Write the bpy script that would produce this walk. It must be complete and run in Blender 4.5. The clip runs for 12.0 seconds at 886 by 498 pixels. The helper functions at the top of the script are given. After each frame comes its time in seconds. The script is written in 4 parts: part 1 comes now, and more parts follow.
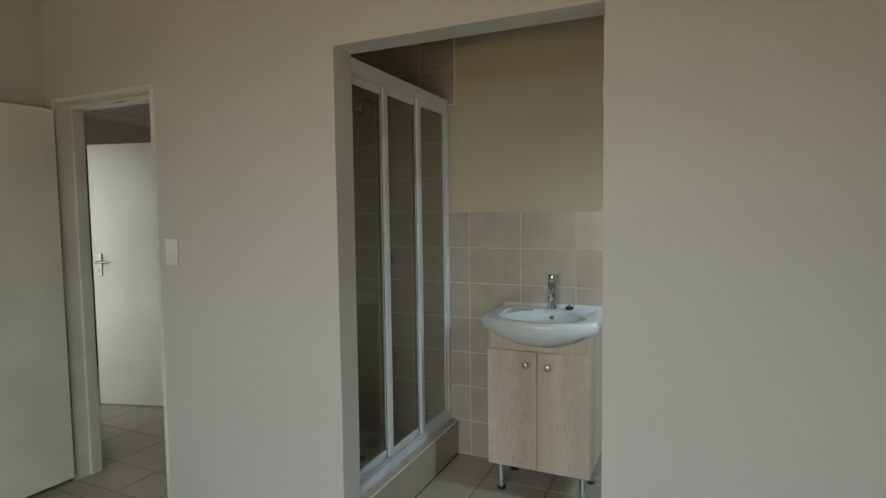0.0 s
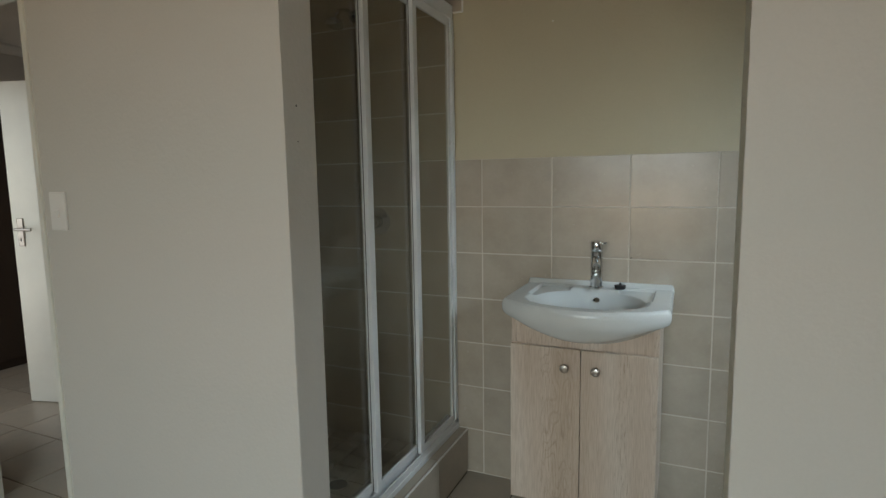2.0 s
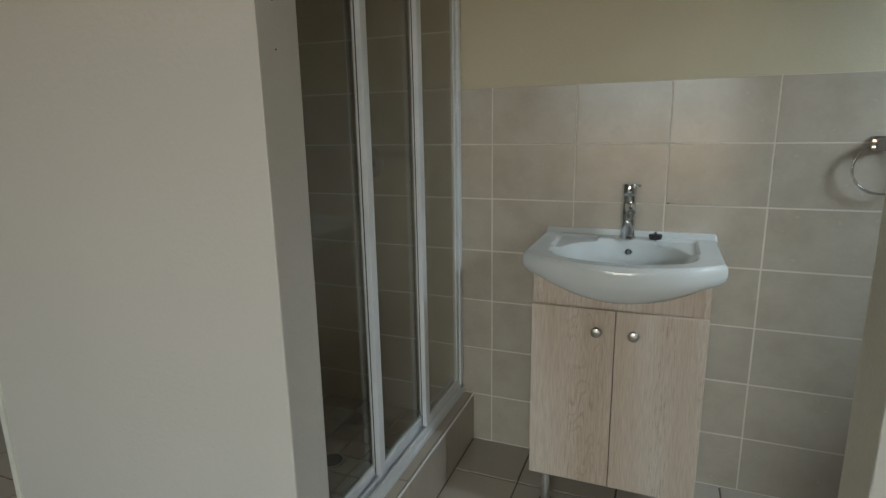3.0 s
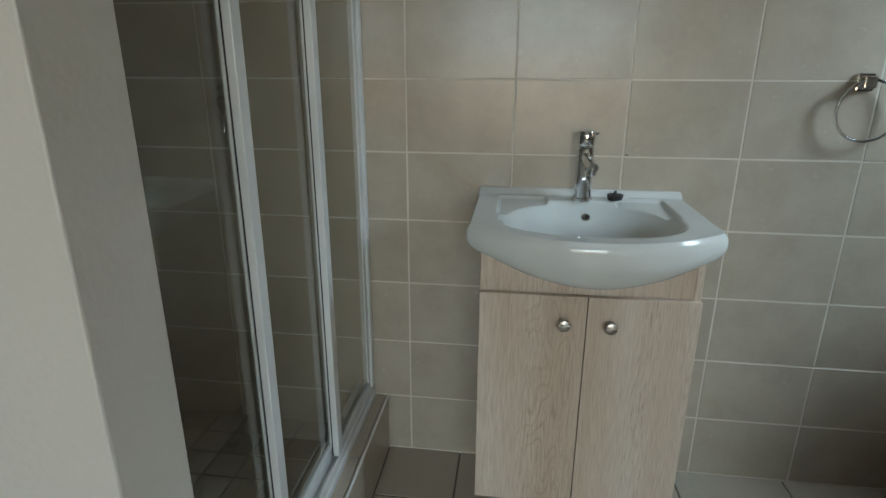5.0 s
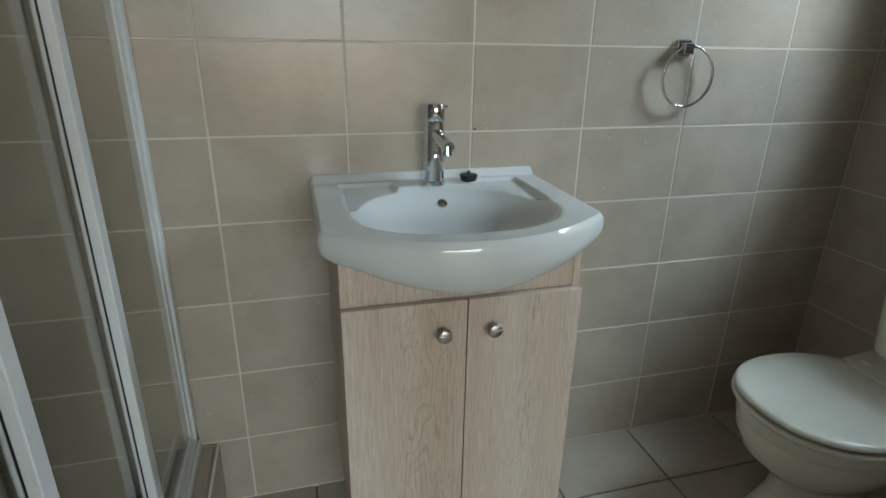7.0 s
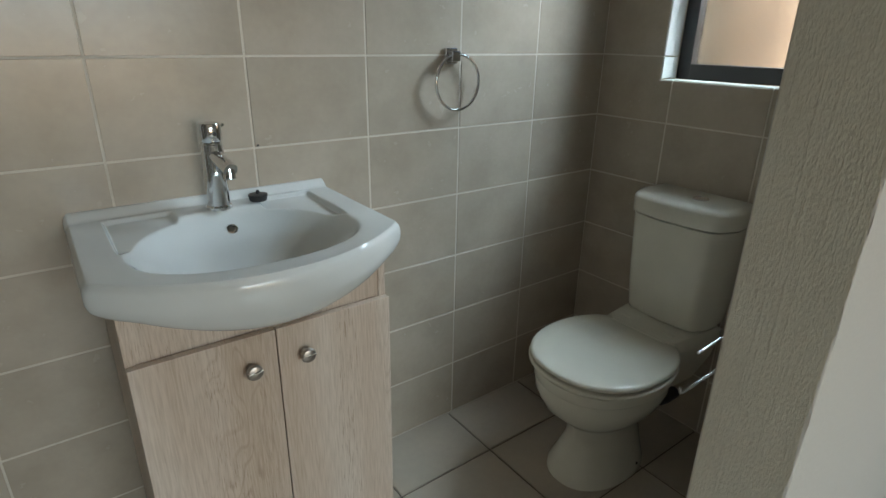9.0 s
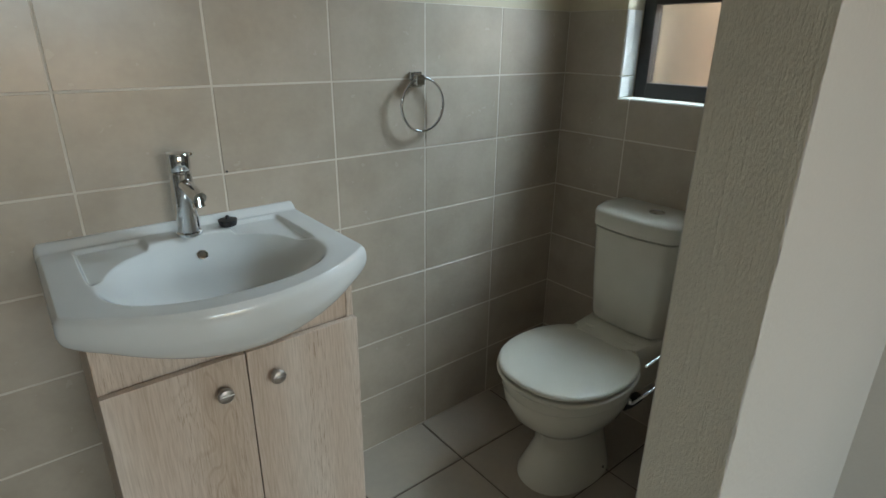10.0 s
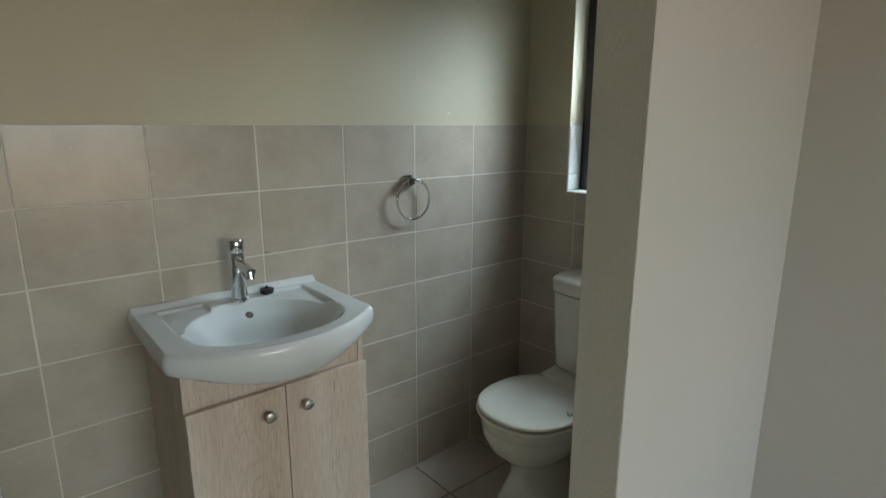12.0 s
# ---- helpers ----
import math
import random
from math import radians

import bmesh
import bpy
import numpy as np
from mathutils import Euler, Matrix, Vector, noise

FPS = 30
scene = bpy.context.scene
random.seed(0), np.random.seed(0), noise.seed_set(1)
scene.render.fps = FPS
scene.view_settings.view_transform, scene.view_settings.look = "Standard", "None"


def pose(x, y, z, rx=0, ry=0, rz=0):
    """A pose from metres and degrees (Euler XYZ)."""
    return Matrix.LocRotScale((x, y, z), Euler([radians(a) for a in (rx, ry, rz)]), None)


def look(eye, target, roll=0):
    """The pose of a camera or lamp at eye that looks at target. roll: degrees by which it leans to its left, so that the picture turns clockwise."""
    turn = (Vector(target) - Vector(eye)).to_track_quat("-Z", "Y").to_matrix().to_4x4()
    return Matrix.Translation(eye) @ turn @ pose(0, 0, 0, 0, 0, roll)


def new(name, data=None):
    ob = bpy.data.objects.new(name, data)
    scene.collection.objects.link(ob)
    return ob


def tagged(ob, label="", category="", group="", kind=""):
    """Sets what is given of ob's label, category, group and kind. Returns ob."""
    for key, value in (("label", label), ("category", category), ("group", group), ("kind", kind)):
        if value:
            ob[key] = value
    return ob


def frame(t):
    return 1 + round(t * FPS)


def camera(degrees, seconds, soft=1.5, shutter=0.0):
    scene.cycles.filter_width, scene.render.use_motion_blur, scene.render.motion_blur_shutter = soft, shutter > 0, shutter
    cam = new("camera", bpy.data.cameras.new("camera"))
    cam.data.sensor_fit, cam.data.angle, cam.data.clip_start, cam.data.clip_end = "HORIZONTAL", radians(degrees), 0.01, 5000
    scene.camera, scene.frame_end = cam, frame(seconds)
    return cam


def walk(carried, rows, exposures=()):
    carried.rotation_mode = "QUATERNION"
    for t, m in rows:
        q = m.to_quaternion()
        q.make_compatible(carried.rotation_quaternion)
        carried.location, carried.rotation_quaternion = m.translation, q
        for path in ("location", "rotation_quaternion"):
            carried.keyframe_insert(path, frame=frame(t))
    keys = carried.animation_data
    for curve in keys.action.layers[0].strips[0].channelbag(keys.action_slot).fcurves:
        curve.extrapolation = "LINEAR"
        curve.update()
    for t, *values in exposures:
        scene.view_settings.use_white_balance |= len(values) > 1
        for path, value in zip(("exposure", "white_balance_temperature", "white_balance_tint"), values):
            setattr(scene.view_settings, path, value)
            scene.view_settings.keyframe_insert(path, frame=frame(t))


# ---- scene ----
cam = camera(77.9, 12.0)
PATH = [
    (0, (0.347, 0.102, 1.44), (-0.478, 1.919, 1.31), -0.7),
    (0.5, (0.237, 0.269, 1.445), (-0.583, 2.088, 1.316), -0.7),
    (1, (0.164, 0.453, 1.415), (-0.651, 2.275, 1.287), -0.8),
    (1.5, (0.093, 0.648, 1.387), (-0.722, 2.468, 1.235), -0.8),
    (2, (0.003, 0.789, 1.344), (-0.812, 2.6, 1.106), -0.9),
    (2.5, (-0.101, 0.935, 1.315), (-0.903, 2.735, 0.975), -1.0),
    (2.7, (-0.151, 0.971, 1.312), (-0.927, 2.774, 0.929), -1.0),
    (4.3, (-0.403, 1.354, 1.258), (-0.91, 3.206, 0.7), -0.2),
    (4.5, (-0.429, 1.38, 1.266), (-0.886, 3.238, 0.682), -0.1),
    (5, (-0.503, 1.45, 1.253), (-0.749, 3.34, 0.646), 0.2),
    (5.5, (-0.586, 1.509, 1.246), (-0.578, 3.407, 0.615), 0.7),
    (6, (-0.603, 1.601, 1.228), (-0.441, 3.484, 0.574), 0.7),
    (6.5, (-0.62, 1.679, 1.225), (-0.268, 3.528, 0.55), 0.8),
    (7, (-0.632, 1.715, 1.245), (-0.137, 3.519, 0.536), 1.0),
    (7.5, (-0.62, 1.73, 1.243), (0.044, 3.476, 0.529), 0.9),
    (7.7, (-0.611, 1.732, 1.249), (0.13, 3.442, 0.524), 1.0),
    (9.3, (-0.614, 1.728, 1.299), (0.52, 3.21, 0.58), 0.9),
    (9.5, (-0.591, 1.699, 1.308), (0.535, 3.19, 0.595), 0.7),
    (10, (-0.608, 1.683, 1.345), (0.568, 3.135, 0.633), 0.7),
    (10.5, (-0.644, 1.659, 1.378), (0.548, 3.103, 0.676), 0.5),
    (11, (-0.707, 1.579, 1.411), (0.509, 3.037, 0.782), 0.4),
    (11.5, (-0.781, 1.455, 1.438), (0.456, 2.932, 0.903), 0.4),
    (12, (-0.867, 1.355, 1.442), (0.392, 2.845, 1.001), 0.1),
]
EXPOSURE = [(0, 0.0, 6550, 11), (1.5, 0.0, 6650, 13), (2.5, 0.02, 6700, 14), (4.5, 0.10, 6550, 13), (5.5, 0.24, 6330, 10), (7.5, 0.34, 6430, 13), (9.5, 0.30, 6580, 14), (12, 0.19, 6520, 13)]
walk(cam, [(t, look(eye, target, roll)) for t, eye, target, roll in PATH], EXPOSURE)

# ---- world, sun, window light ----
world = bpy.data.worlds.new("sky")
scene.world = world
world.use_nodes = True
sky = world.node_tree.nodes.new("ShaderNodeTexSky")
sky.sky_type, sky.sun_disc = "NISHITA", False
sky.sun_elevation, sky.sun_rotation = radians(44), radians(-70)
world.node_tree.nodes["Background"].inputs["Strength"].default_value = 0.1
world.node_tree.links.new(sky.outputs[0], world.node_tree.nodes["Background"].inputs[0])


def lamp(name, kind, m, energy, colour, size=0.1, size_y=0.1, spread=180):
    data = bpy.data.lights.new(name, kind)
    data.energy, data.color = energy, colour
    if kind == "AREA":
        data.shape, data.size, data.size_y, data.spread = "RECTANGLE", size, size_y, radians(spread)
    ob = new(name, data)
    ob.matrix_world = m
    return ob


sun = lamp("sun", "SUN", look((-4.2, 1.55, 4.4), (0, 0, 0)), 5.0, (1.0, 0.95, 0.88))
sun.data.angle = radians(0.5)
# daylight standing in the bedroom window: cool from the sky, warm from the ground outside
lamp("bedroom_sky_light", "AREA", look((-0.30, -1.72, 1.72), (-0.55, 1.0, -1.15)), 34, (0.715, 0.92, 0.965), 1.9, 0.7, 112)
lamp("bedroom_ground_light", "AREA", look((-0.30, -1.72, 1.04), (-0.75, 1.0, 2.45)), 6.8, (1.0, 0.71, 0.40), 1.9, 0.26, 108)
# fill lamp added at an unseen wall opening to brighten the passage
lamp("passage_light", "AREA", look((-3.9, 1.93, 1.1), (-3.7, 3.2, 0.6)), 4.6, (0.86, 0.97, 0.98), 0.85, 1.9, 130)
# daylight in the bathroom window
lamp("bathroom_sky_light", "AREA", look((1.42, 2.44, 1.86), (0.30, 3.02, 0.50)), 5.9, (0.66, 0.88, 1.0), 0.30, 0.46, 92)


# ---- materials ----
def material(name, base, rough=0.5, metal=0.0, spread=0.08, scale=3.0, grain=0.0, grain_scale=120.0, bump=0.0, bump_scale=60.0,
             tint=None, stretch=(1, 1, 1), per_piece=0.0, coat=0.0, rough_var=0.0, transmission=0.0, ior=1.5, ridge=0.0):
    """A painted, glazed or metal surface: broad stains, fine grain, relief, and a change from piece to piece."""
    m = bpy.data.materials.new(name)
    m.use_nodes = True
    nt = m.node_tree
    b = nt.nodes["Principled BSDF"]
    b.inputs["Roughness"].default_value, b.inputs["Metallic"].default_value = rough, metal
    b.inputs["IOR"].default_value = ior
    b.inputs["Coat Weight"].default_value = coat
    b.inputs["Transmission Weight"].default_value = transmission
    co = nt.nodes.new("ShaderNodeTexCoord")
    mp = nt.nodes.new("ShaderNodeMapping")
    mp.inputs["Scale"].default_value = stretch
    nt.links.new(co.outputs["Object"], mp.inputs["Vector"])
    src = mp.outputs[0]
    info = nt.nodes.new("ShaderNodeObjectInfo")
    if per_piece:
        off = nt.nodes.new("ShaderNodeVectorMath")
        off.operation = "MULTIPLY_ADD"
        nt.links.new(info.outputs["Random"], off.inputs[0])
        off.inputs[1].default_value = (37, 53, 71)
        nt.links.new(src, off.inputs[2])
        src = off.outputs[0]

    def noisy(scale, detail=4):
        n = nt.nodes.new("ShaderNodeTexNoise")
        n.inputs["Scale"].default_value, n.inputs["Detail"].default_value = scale, detail
        nt.links.new(src, n.inputs["Vector"])
        return n.outputs["Fac"]

    def maths(op, a, k):
        n = nt.nodes.new("ShaderNodeMath")
        n.operation = op
        for i, v in enumerate((a, k)):
            if isinstance(v, (int, float)):
                n.inputs[i].default_value = v
            else:
                nt.links.new(v, n.inputs[i])
        return n.outputs[0]

    mix = nt.nodes.new("ShaderNodeMix")
    mix.data_type = "RGBA"
    tint = tint or tuple(c * 0.8 for c in base)
    mix.inputs["A"].default_value, mix.inputs["B"].default_value = (*base, 1), (*tint, 1)
    broad = noisy(scale)
    ramp = nt.nodes.new("ShaderNodeMapRange")
    ramp.inputs["From Min"].default_value, ramp.inputs["From Max"].default_value = 0.32, 0.70
    nt.links.new(broad, ramp.inputs["Value"])
    nt.links.new(ramp.outputs[0], mix.inputs["Factor"])
    value = maths("ADD", 1.0, maths("MULTIPLY", maths("SUBTRACT", broad, 0.5), spread * 2))
    if grain:
        value = maths("MULTIPLY", value, maths("ADD", 1.0, maths("MULTIPLY", maths("SUBTRACT", noisy(grain_scale, 3), 0.5), grain * 2)))
    if per_piece:
        value = maths("MULTIPLY", value, maths("ADD", 1.0, maths("MULTIPLY", maths("SUBTRACT", info.outputs["Random"], 0.5), per_piece * 2)))
    hsv = nt.nodes.new("ShaderNodeHueSaturation")
    nt.links.new(mix.outputs["Result"], hsv.inputs["Color"])
    nt.links.new(value, hsv.inputs["Value"])
    nt.links.new(hsv.outputs[0], b.inputs["Base Color"])
    if rough_var:
        nt.links.new(maths("ADD", rough, maths("MULTIPLY", maths("SUBTRACT", noisy(scale * 4), 0.5), rough_var * 2)), b.inputs["Roughness"])
    if bump:
        bp = nt.nodes.new("ShaderNodeBump")
        bp.inputs["Strength"].default_value, bp.inputs["Distance"].default_value = bump, 0.004
        relief = noisy(bump_scale, 5)
        if ridge:
            up = nt.nodes.new("ShaderNodeMapping")
            up.inputs["Scale"].default_value = (1, 1, 0.035)
            nt.links.new(co.outputs["Object"], up.inputs["Vector"])
            src = up.outputs[0]
            lines_up = noisy(150, 2)
            ridged = nt.nodes.new("ShaderNodeMapRange")
            ridged.inputs["From Min"].default_value, ridged.inputs["From Max"].default_value = 0.55, 0.72
            nt.links.new(lines_up, ridged.inputs["Value"])
            relief = maths("ADD", relief, maths("MULTIPLY", ridged.outputs[0], ridge))
        nt.links.new(relief, bp.inputs["Height"])
        nt.links.new(bp.outputs[0], b.inputs["Normal"])
    return m


PAINT = material("wall_paint", (0.622, 0.585, 0.545), 0.55, spread=0.03, scale=1.6, grain=0.03, grain_scale=180, bump=0.25, bump_scale=90, tint=(0.58, 0.553, 0.512))
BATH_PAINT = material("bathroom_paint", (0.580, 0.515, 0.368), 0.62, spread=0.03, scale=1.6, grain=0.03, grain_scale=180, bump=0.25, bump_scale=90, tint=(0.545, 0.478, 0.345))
REVEAL = material("trowelled_plaster", (0.74, 0.705, 0.615), 0.75, spread=0.07, scale=5, grain=0.12, grain_scale=260, bump=0.42, bump_scale=520, stretch=(1, 1, 0.30), ridge=0.30, tint=(0.65, 0.62, 0.535))
CEIL = material("ceiling_paint", (0.74, 0.73, 0.70), 0.7, spread=0.03, scale=1.2, bump=0.15, bump_scale=70)
TILE = material("wall_tile_glaze", (0.497, 0.430, 0.354), 0.25, spread=0.12, scale=9.0, grain=0.05, grain_scale=70, tint=(0.398, 0.338, 0.270), per_piece=0.05, bump=0.04, bump_scale=25, rough_var=0.06)
GROUT = material("pale_grout", (0.70, 0.645, 0.56), 0.85, spread=0.08, scale=5, grain=0.1, grain_scale=300, bump=0.3, bump_scale=200)
FLOOR_TILE = material("floor_tile_glaze", (0.44, 0.372, 0.30), 0.32, spread=0.07, scale=6, grain=0.05, grain_scale=50, tint=(0.37, 0.325, 0.27), per_piece=0.06, bump=0.06, bump_scale=30, rough_var=0.08)
FLOOR_GROUT = material("dark_grout", (0.16, 0.13, 0.105), 0.9, spread=0.15, scale=6, grain=0.15, grain_scale=250, bump=0.3, bump_scale=200)
SHOWER_TILE = material("shower_floor_tile", (0.40, 0.35, 0.29), 0.35, spread=0.1, scale=9, per_piece=0.08, bump=0.08)
CERAMIC = material("white_ceramic", (0.76, 0.775, 0.765), 0.045, spread=0.01, scale=2, rough_var=0.01, ior=1.62)
TOILET = material("toilet_ceramic", (0.75, 0.725, 0.635), 0.12, spread=0.015, scale=3, coat=0.2, rough_var=0.03)
LID = material("toilet_seat_plastic", (0.74, 0.715, 0.625), 0.13, spread=0.015, scale=3, rough_var=0.04)
CHROME = material("chrome", (0.80, 0.81, 0.82), 0.06, 1.0, spread=0.02, rough_var=0.03, scale=12)
NICKEL = material("brushed_nickel", (0.48, 0.44, 0.40), 0.34, 1.0, spread=0.04, grain=0.08, grain_scale=200, stretch=(1, 1, 6))
ALU = material("white_aluminium", (0.80, 0.81, 0.82), 0.30, spread=0.03, scale=4, rough_var=0.06)
BLACK = material("black_rubber", (0.02, 0.02, 0.022), 0.45, spread=0.1, scale=20)
BRONZE = material("bronze_aluminium", (0.020, 0.016, 0.014), 0.45, spread=0.06, scale=6)
DOOR_PAINT = material("door_enamel", (0.83, 0.81, 0.72), 0.38, spread=0.02, scale=2, grain=0.02, grain_scale=90, bump=0.08, bump_scale=60)
FRAME_PAINT = material("frame_enamel", (0.80, 0.785, 0.71), 0.35, spread=0.03, scale=5, bump=0.1, bump_scale=80)
PLASTIC = material("white_plastic", (0.88, 0.85, 0.82), 0.35, spread=0.01)
BROWN = material("dark_brown_wood", (0.055, 0.035, 0.024), 0.45, spread=0.15, scale=3, grain=0.2, grain_scale=40, stretch=(6, 6, 1))
BRICK = material("boundary_wall_plaster", (0.92, 0.74, 0.54), 0.9, spread=0.1, scale=3, grain=0.15, grain_scale=40, bump=0.3)
CREAM = material("cream_plaster", (0.92, 0.86, 0.70), 0.9, spread=0.06, scale=3, bump=0.3)
LEAF = material("shrub_leaf", (0.07, 0.10, 0.035), 0.5, spread=0.3, scale=30)
EARTH = material("sandy_ground", (0.38, 0.28, 0.18), 0.95, spread=0.2, scale=0.7, grain=0.3, grain_scale=30, bump=0.5)
SILL = material("white_tile_glaze", (0.74, 0.73, 0.69), 0.3, spread=0.03, scale=6, per_piece=0.02)
DARK = material("dark_hole", (0.03, 0.03, 0.03), 0.6)


def glass(name, rough, ior, tint):
    m = bpy.data.materials.new(name)
    m.use_nodes = True
    b = m.node_tree.nodes["Principled BSDF"]
    b.inputs["Base Color"].default_value = (*tint, 1)
    b.inputs["Roughness"].default_value, b.inputs["IOR"].default_value = rough, ior
    b.inputs["Transmission Weight"].default_value = 1.0
    if rough > 0.1:
        nt = m.node_tree
        n = nt.nodes.new("ShaderNodeTexNoise")
        n.inputs["Scale"].default_value = 90
        co = nt.nodes.new("ShaderNodeTexCoord")
        nt.links.new(co.outputs["Object"], n.inputs["Vector"])
        bp = nt.nodes.new("ShaderNodeBump")
        bp.inputs["Strength"].default_value = 0.3
        nt.links.new(n.outputs["Fac"], bp.inputs["Height"])
        nt.links.new(bp.outputs[0], b.inputs["Normal"])
    return m


CLEAR = glass("shower_glass", 0.02, 1.45, (0.83, 0.82, 0.75))
OBSCURE = glass("obscure_glass", 0.24, 1.45, (0.97, 0.97, 0.95))


def wood_material(name):
    """Pale washed oak laminate, grain upright."""
    m = bpy.data.materials.new(name)
    m.use_nodes = True
    nt = m.node_tree
    b = nt.nodes["Principled BSDF"]
    b.inputs["Roughness"].default_value = 0.42
    co = nt.nodes.new("ShaderNodeTexCoord")
    info = nt.nodes.new("ShaderNodeObjectInfo")
    off = nt.nodes.new("ShaderNodeVectorMath")
    off.operation = "MULTIPLY_ADD"
    nt.links.new(info.outputs["Random"], off.inputs[0])
    off.inputs[1].default_value = (3.1, 2.7, 5.3)
    nt.links.new(co.outputs["Object"], off.inputs[2])
    mp = nt.nodes.new("ShaderNodeMapping")
    mp.inputs["Scale"].default_value = (1, 1, 0.055)
    nt.links.new(off.outputs[0], mp.inputs["Vector"])

    def tex(scale, detail, distort):
        n = nt.nodes.new("ShaderNodeTexNoise")
        n.inputs["Scale"].default_value, n.inputs["Detail"].default_value, n.inputs["Distortion"].default_value = scale, detail, distort
        nt.links.new(mp.outputs[0], n.inputs["Vector"])
        return n.outputs["Fac"]

    def ramp(fac, *stops):
        r = nt.nodes.new("ShaderNodeValToRGB")
        r.color_ramp.elements[0].position, r.color_ramp.elements[0].color = stops[0][0], (*stops[0][1], 1)
        r.color_ramp.elements[1].position, r.color_ramp.elements[1].color = stops[-1][0], (*stops[-1][1], 1)
        for p, c in stops[1:-1]:
            r.color_ramp.elements.new(p).color = (*c, 1)
        nt.links.new(fac, r.inputs[0])
        return r.outputs[0]

    broad = ramp(tex(6, 5, 0.6), (0.32, (0.505, 0.390, 0.300)), (0.50, (0.588, 0.474, 0.388)), (0.68, (0.655, 0.563, 0.486)))
    # cathedral figure: the contour lines of a slow, stretched noise, showing in patches
    slow = nt.nodes.new("ShaderNodeMapping")
    slow.inputs["Scale"].default_value = (1, 1, 0.22)
    nt.links.new(off.outputs[0], slow.inputs["Vector"])

    def slow_noise(scale, detail):
        n = nt.nodes.new("ShaderNodeTexNoise")
        n.inputs["Scale"].default_value, n.inputs["Detail"].default_value = scale, detail
        nt.links.new(slow.outputs[0], n.inputs["Vector"])
        return n.outputs["Fac"]

    def maths(op, a, k):
        n = nt.nodes.new("ShaderNodeMath")
        n.operation = op
        nt.links.new(a, n.inputs[0])
        if isinstance(k, (int, float)):
            n.inputs[1].default_value = k
        else:
            nt.links.new(k, n.inputs[1])
        return n.outputs[0]

    def span(value, lo, hi):
        n = nt.nodes.new("ShaderNodeMapRange")
        n.inputs["From Min"].default_value, n.inputs["From Max"].default_value = lo, hi
        nt.links.new(value, n.inputs["Value"])
        return n.outputs[0]

    contour = span(maths("SINE", maths("MULTIPLY", slow_noise(8, 2), 190.0), 0.0), 0.55, 1.0)
    patches = span(slow_noise(5, 1), 0.50, 0.66)
    figure = ramp(maths("MULTIPLY", contour, patches), (0.0, (1, 1, 1)), (1.0, (0.84, 0.80, 0.76)))
    ticks = maths("MULTIPLY", span(tex(480, 2, 0.2), 0.59, 0.68), span(tex(14, 2, 0.3), 0.42, 0.60))
    dashes = ramp(ticks, (0.0, (1, 1, 1)), (1.0, (0.66, 0.59, 0.52)))
    fine = ramp(tex(300, 5, 0.2), (0.34, (0.86, 0.83, 0.80)), (0.62, (1.04, 1.04, 1.04)))

    def times(a, c):
        x = nt.nodes.new("ShaderNodeMix")
        x.data_type, x.blend_type = "RGBA", "MULTIPLY"
        x.inputs["Factor"].default_value = 1
        nt.links.new(a, x.inputs["A"])
        nt.links.new(c, x.inputs["B"])
        return x.outputs["Result"]

    nt.links.new(times(times(times(broad, figure), dashes), fine), b.inputs["Base Color"])
    bp = nt.nodes.new("ShaderNodeBump")
    bp.inputs["Strength"].default_value, bp.inputs["Distance"].default_value = 0.15, 0.002
    nt.links.new(tex(130, 2, 0.2), bp.inputs["Height"])
    nt.links.new(bp.outputs[0], b.inputs["Normal"])
    return m


OAK = wood_material("washed_oak_laminate")


# ---- mesh helpers ----
def mesh_of(name, bm, mats, smooth=False):
    me = bpy.data.meshes.new(name)
    bmesh.ops.recalc_face_normals(bm, faces=bm.faces)
    bm.to_mesh(me)
    bm.free()
    for m in mats if isinstance(mats, (list, tuple)) else [mats]:
        me.materials.append(m)
    if smooth:
        for p in me.polygons:
            p.use_smooth = True
        me.set_sharp_from_angle(angle=radians(40))
    return me


def part(name, bm, mats, parent=None, label="", smooth=False):
    ob = new(name, mesh_of(name, bm, mats, smooth))
    if parent is not None:
        ob.parent = parent
    if label:
        ob["label"] = label
    return ob


def thing(name, at, label, category, group="", kind=""):
    ob = new(name)
    ob.location = at
    ob.empty_display_size = 0.1
    return tagged(ob, label, category, group, kind)


def box(bm, x0, x1, y0, y1, z0, z1, bevel=0.0, segments=2):
    r = bmesh.ops.create_cube(bm, size=1)
    for v in r["verts"]:
        v.co = ((x0 + x1) / 2 + v.co.x * (x1 - x0), (y0 + y1) / 2 + v.co.y * (y1 - y0), (z0 + z1) / 2 + v.co.z * (z1 - z0))
    if bevel:
        edges = list({e for v in r["verts"] for e in v.link_edges})
        bmesh.ops.bevel(bm, geom=edges, offset=bevel, segments=segments, affect="EDGES", profile=0.5)
    return bm


def boxed(*a, **k):
    return box(bmesh.new(), *a, **k)


def loft(bm, rings, close_start=True, close_end=True):
    rows = [[bm.verts.new(p) for p in ring] for ring in rings]
    n = len(rows[0])
    for a, b in zip(rows, rows[1:]):
        for i in range(n):
            bm.faces.new((a[i], a[(i + 1) % n], b[(i + 1) % n], b[i]))
    if close_start:
        bm.faces.new(rows[0][::-1])
    if close_end:
        bm.faces.new(rows[-1])
    return bm


def lathe(bm, profile, m=Matrix(), n=24):
    """A turned shape: (radius, height) pairs about the z axis, then moved by m."""
    rings = [[m @ Vector((r * math.cos(2 * math.pi * i / n), r * math.sin(2 * math.pi * i / n), z)) for i in range(n)] for r, z in profile]
    return loft(bm, rings)


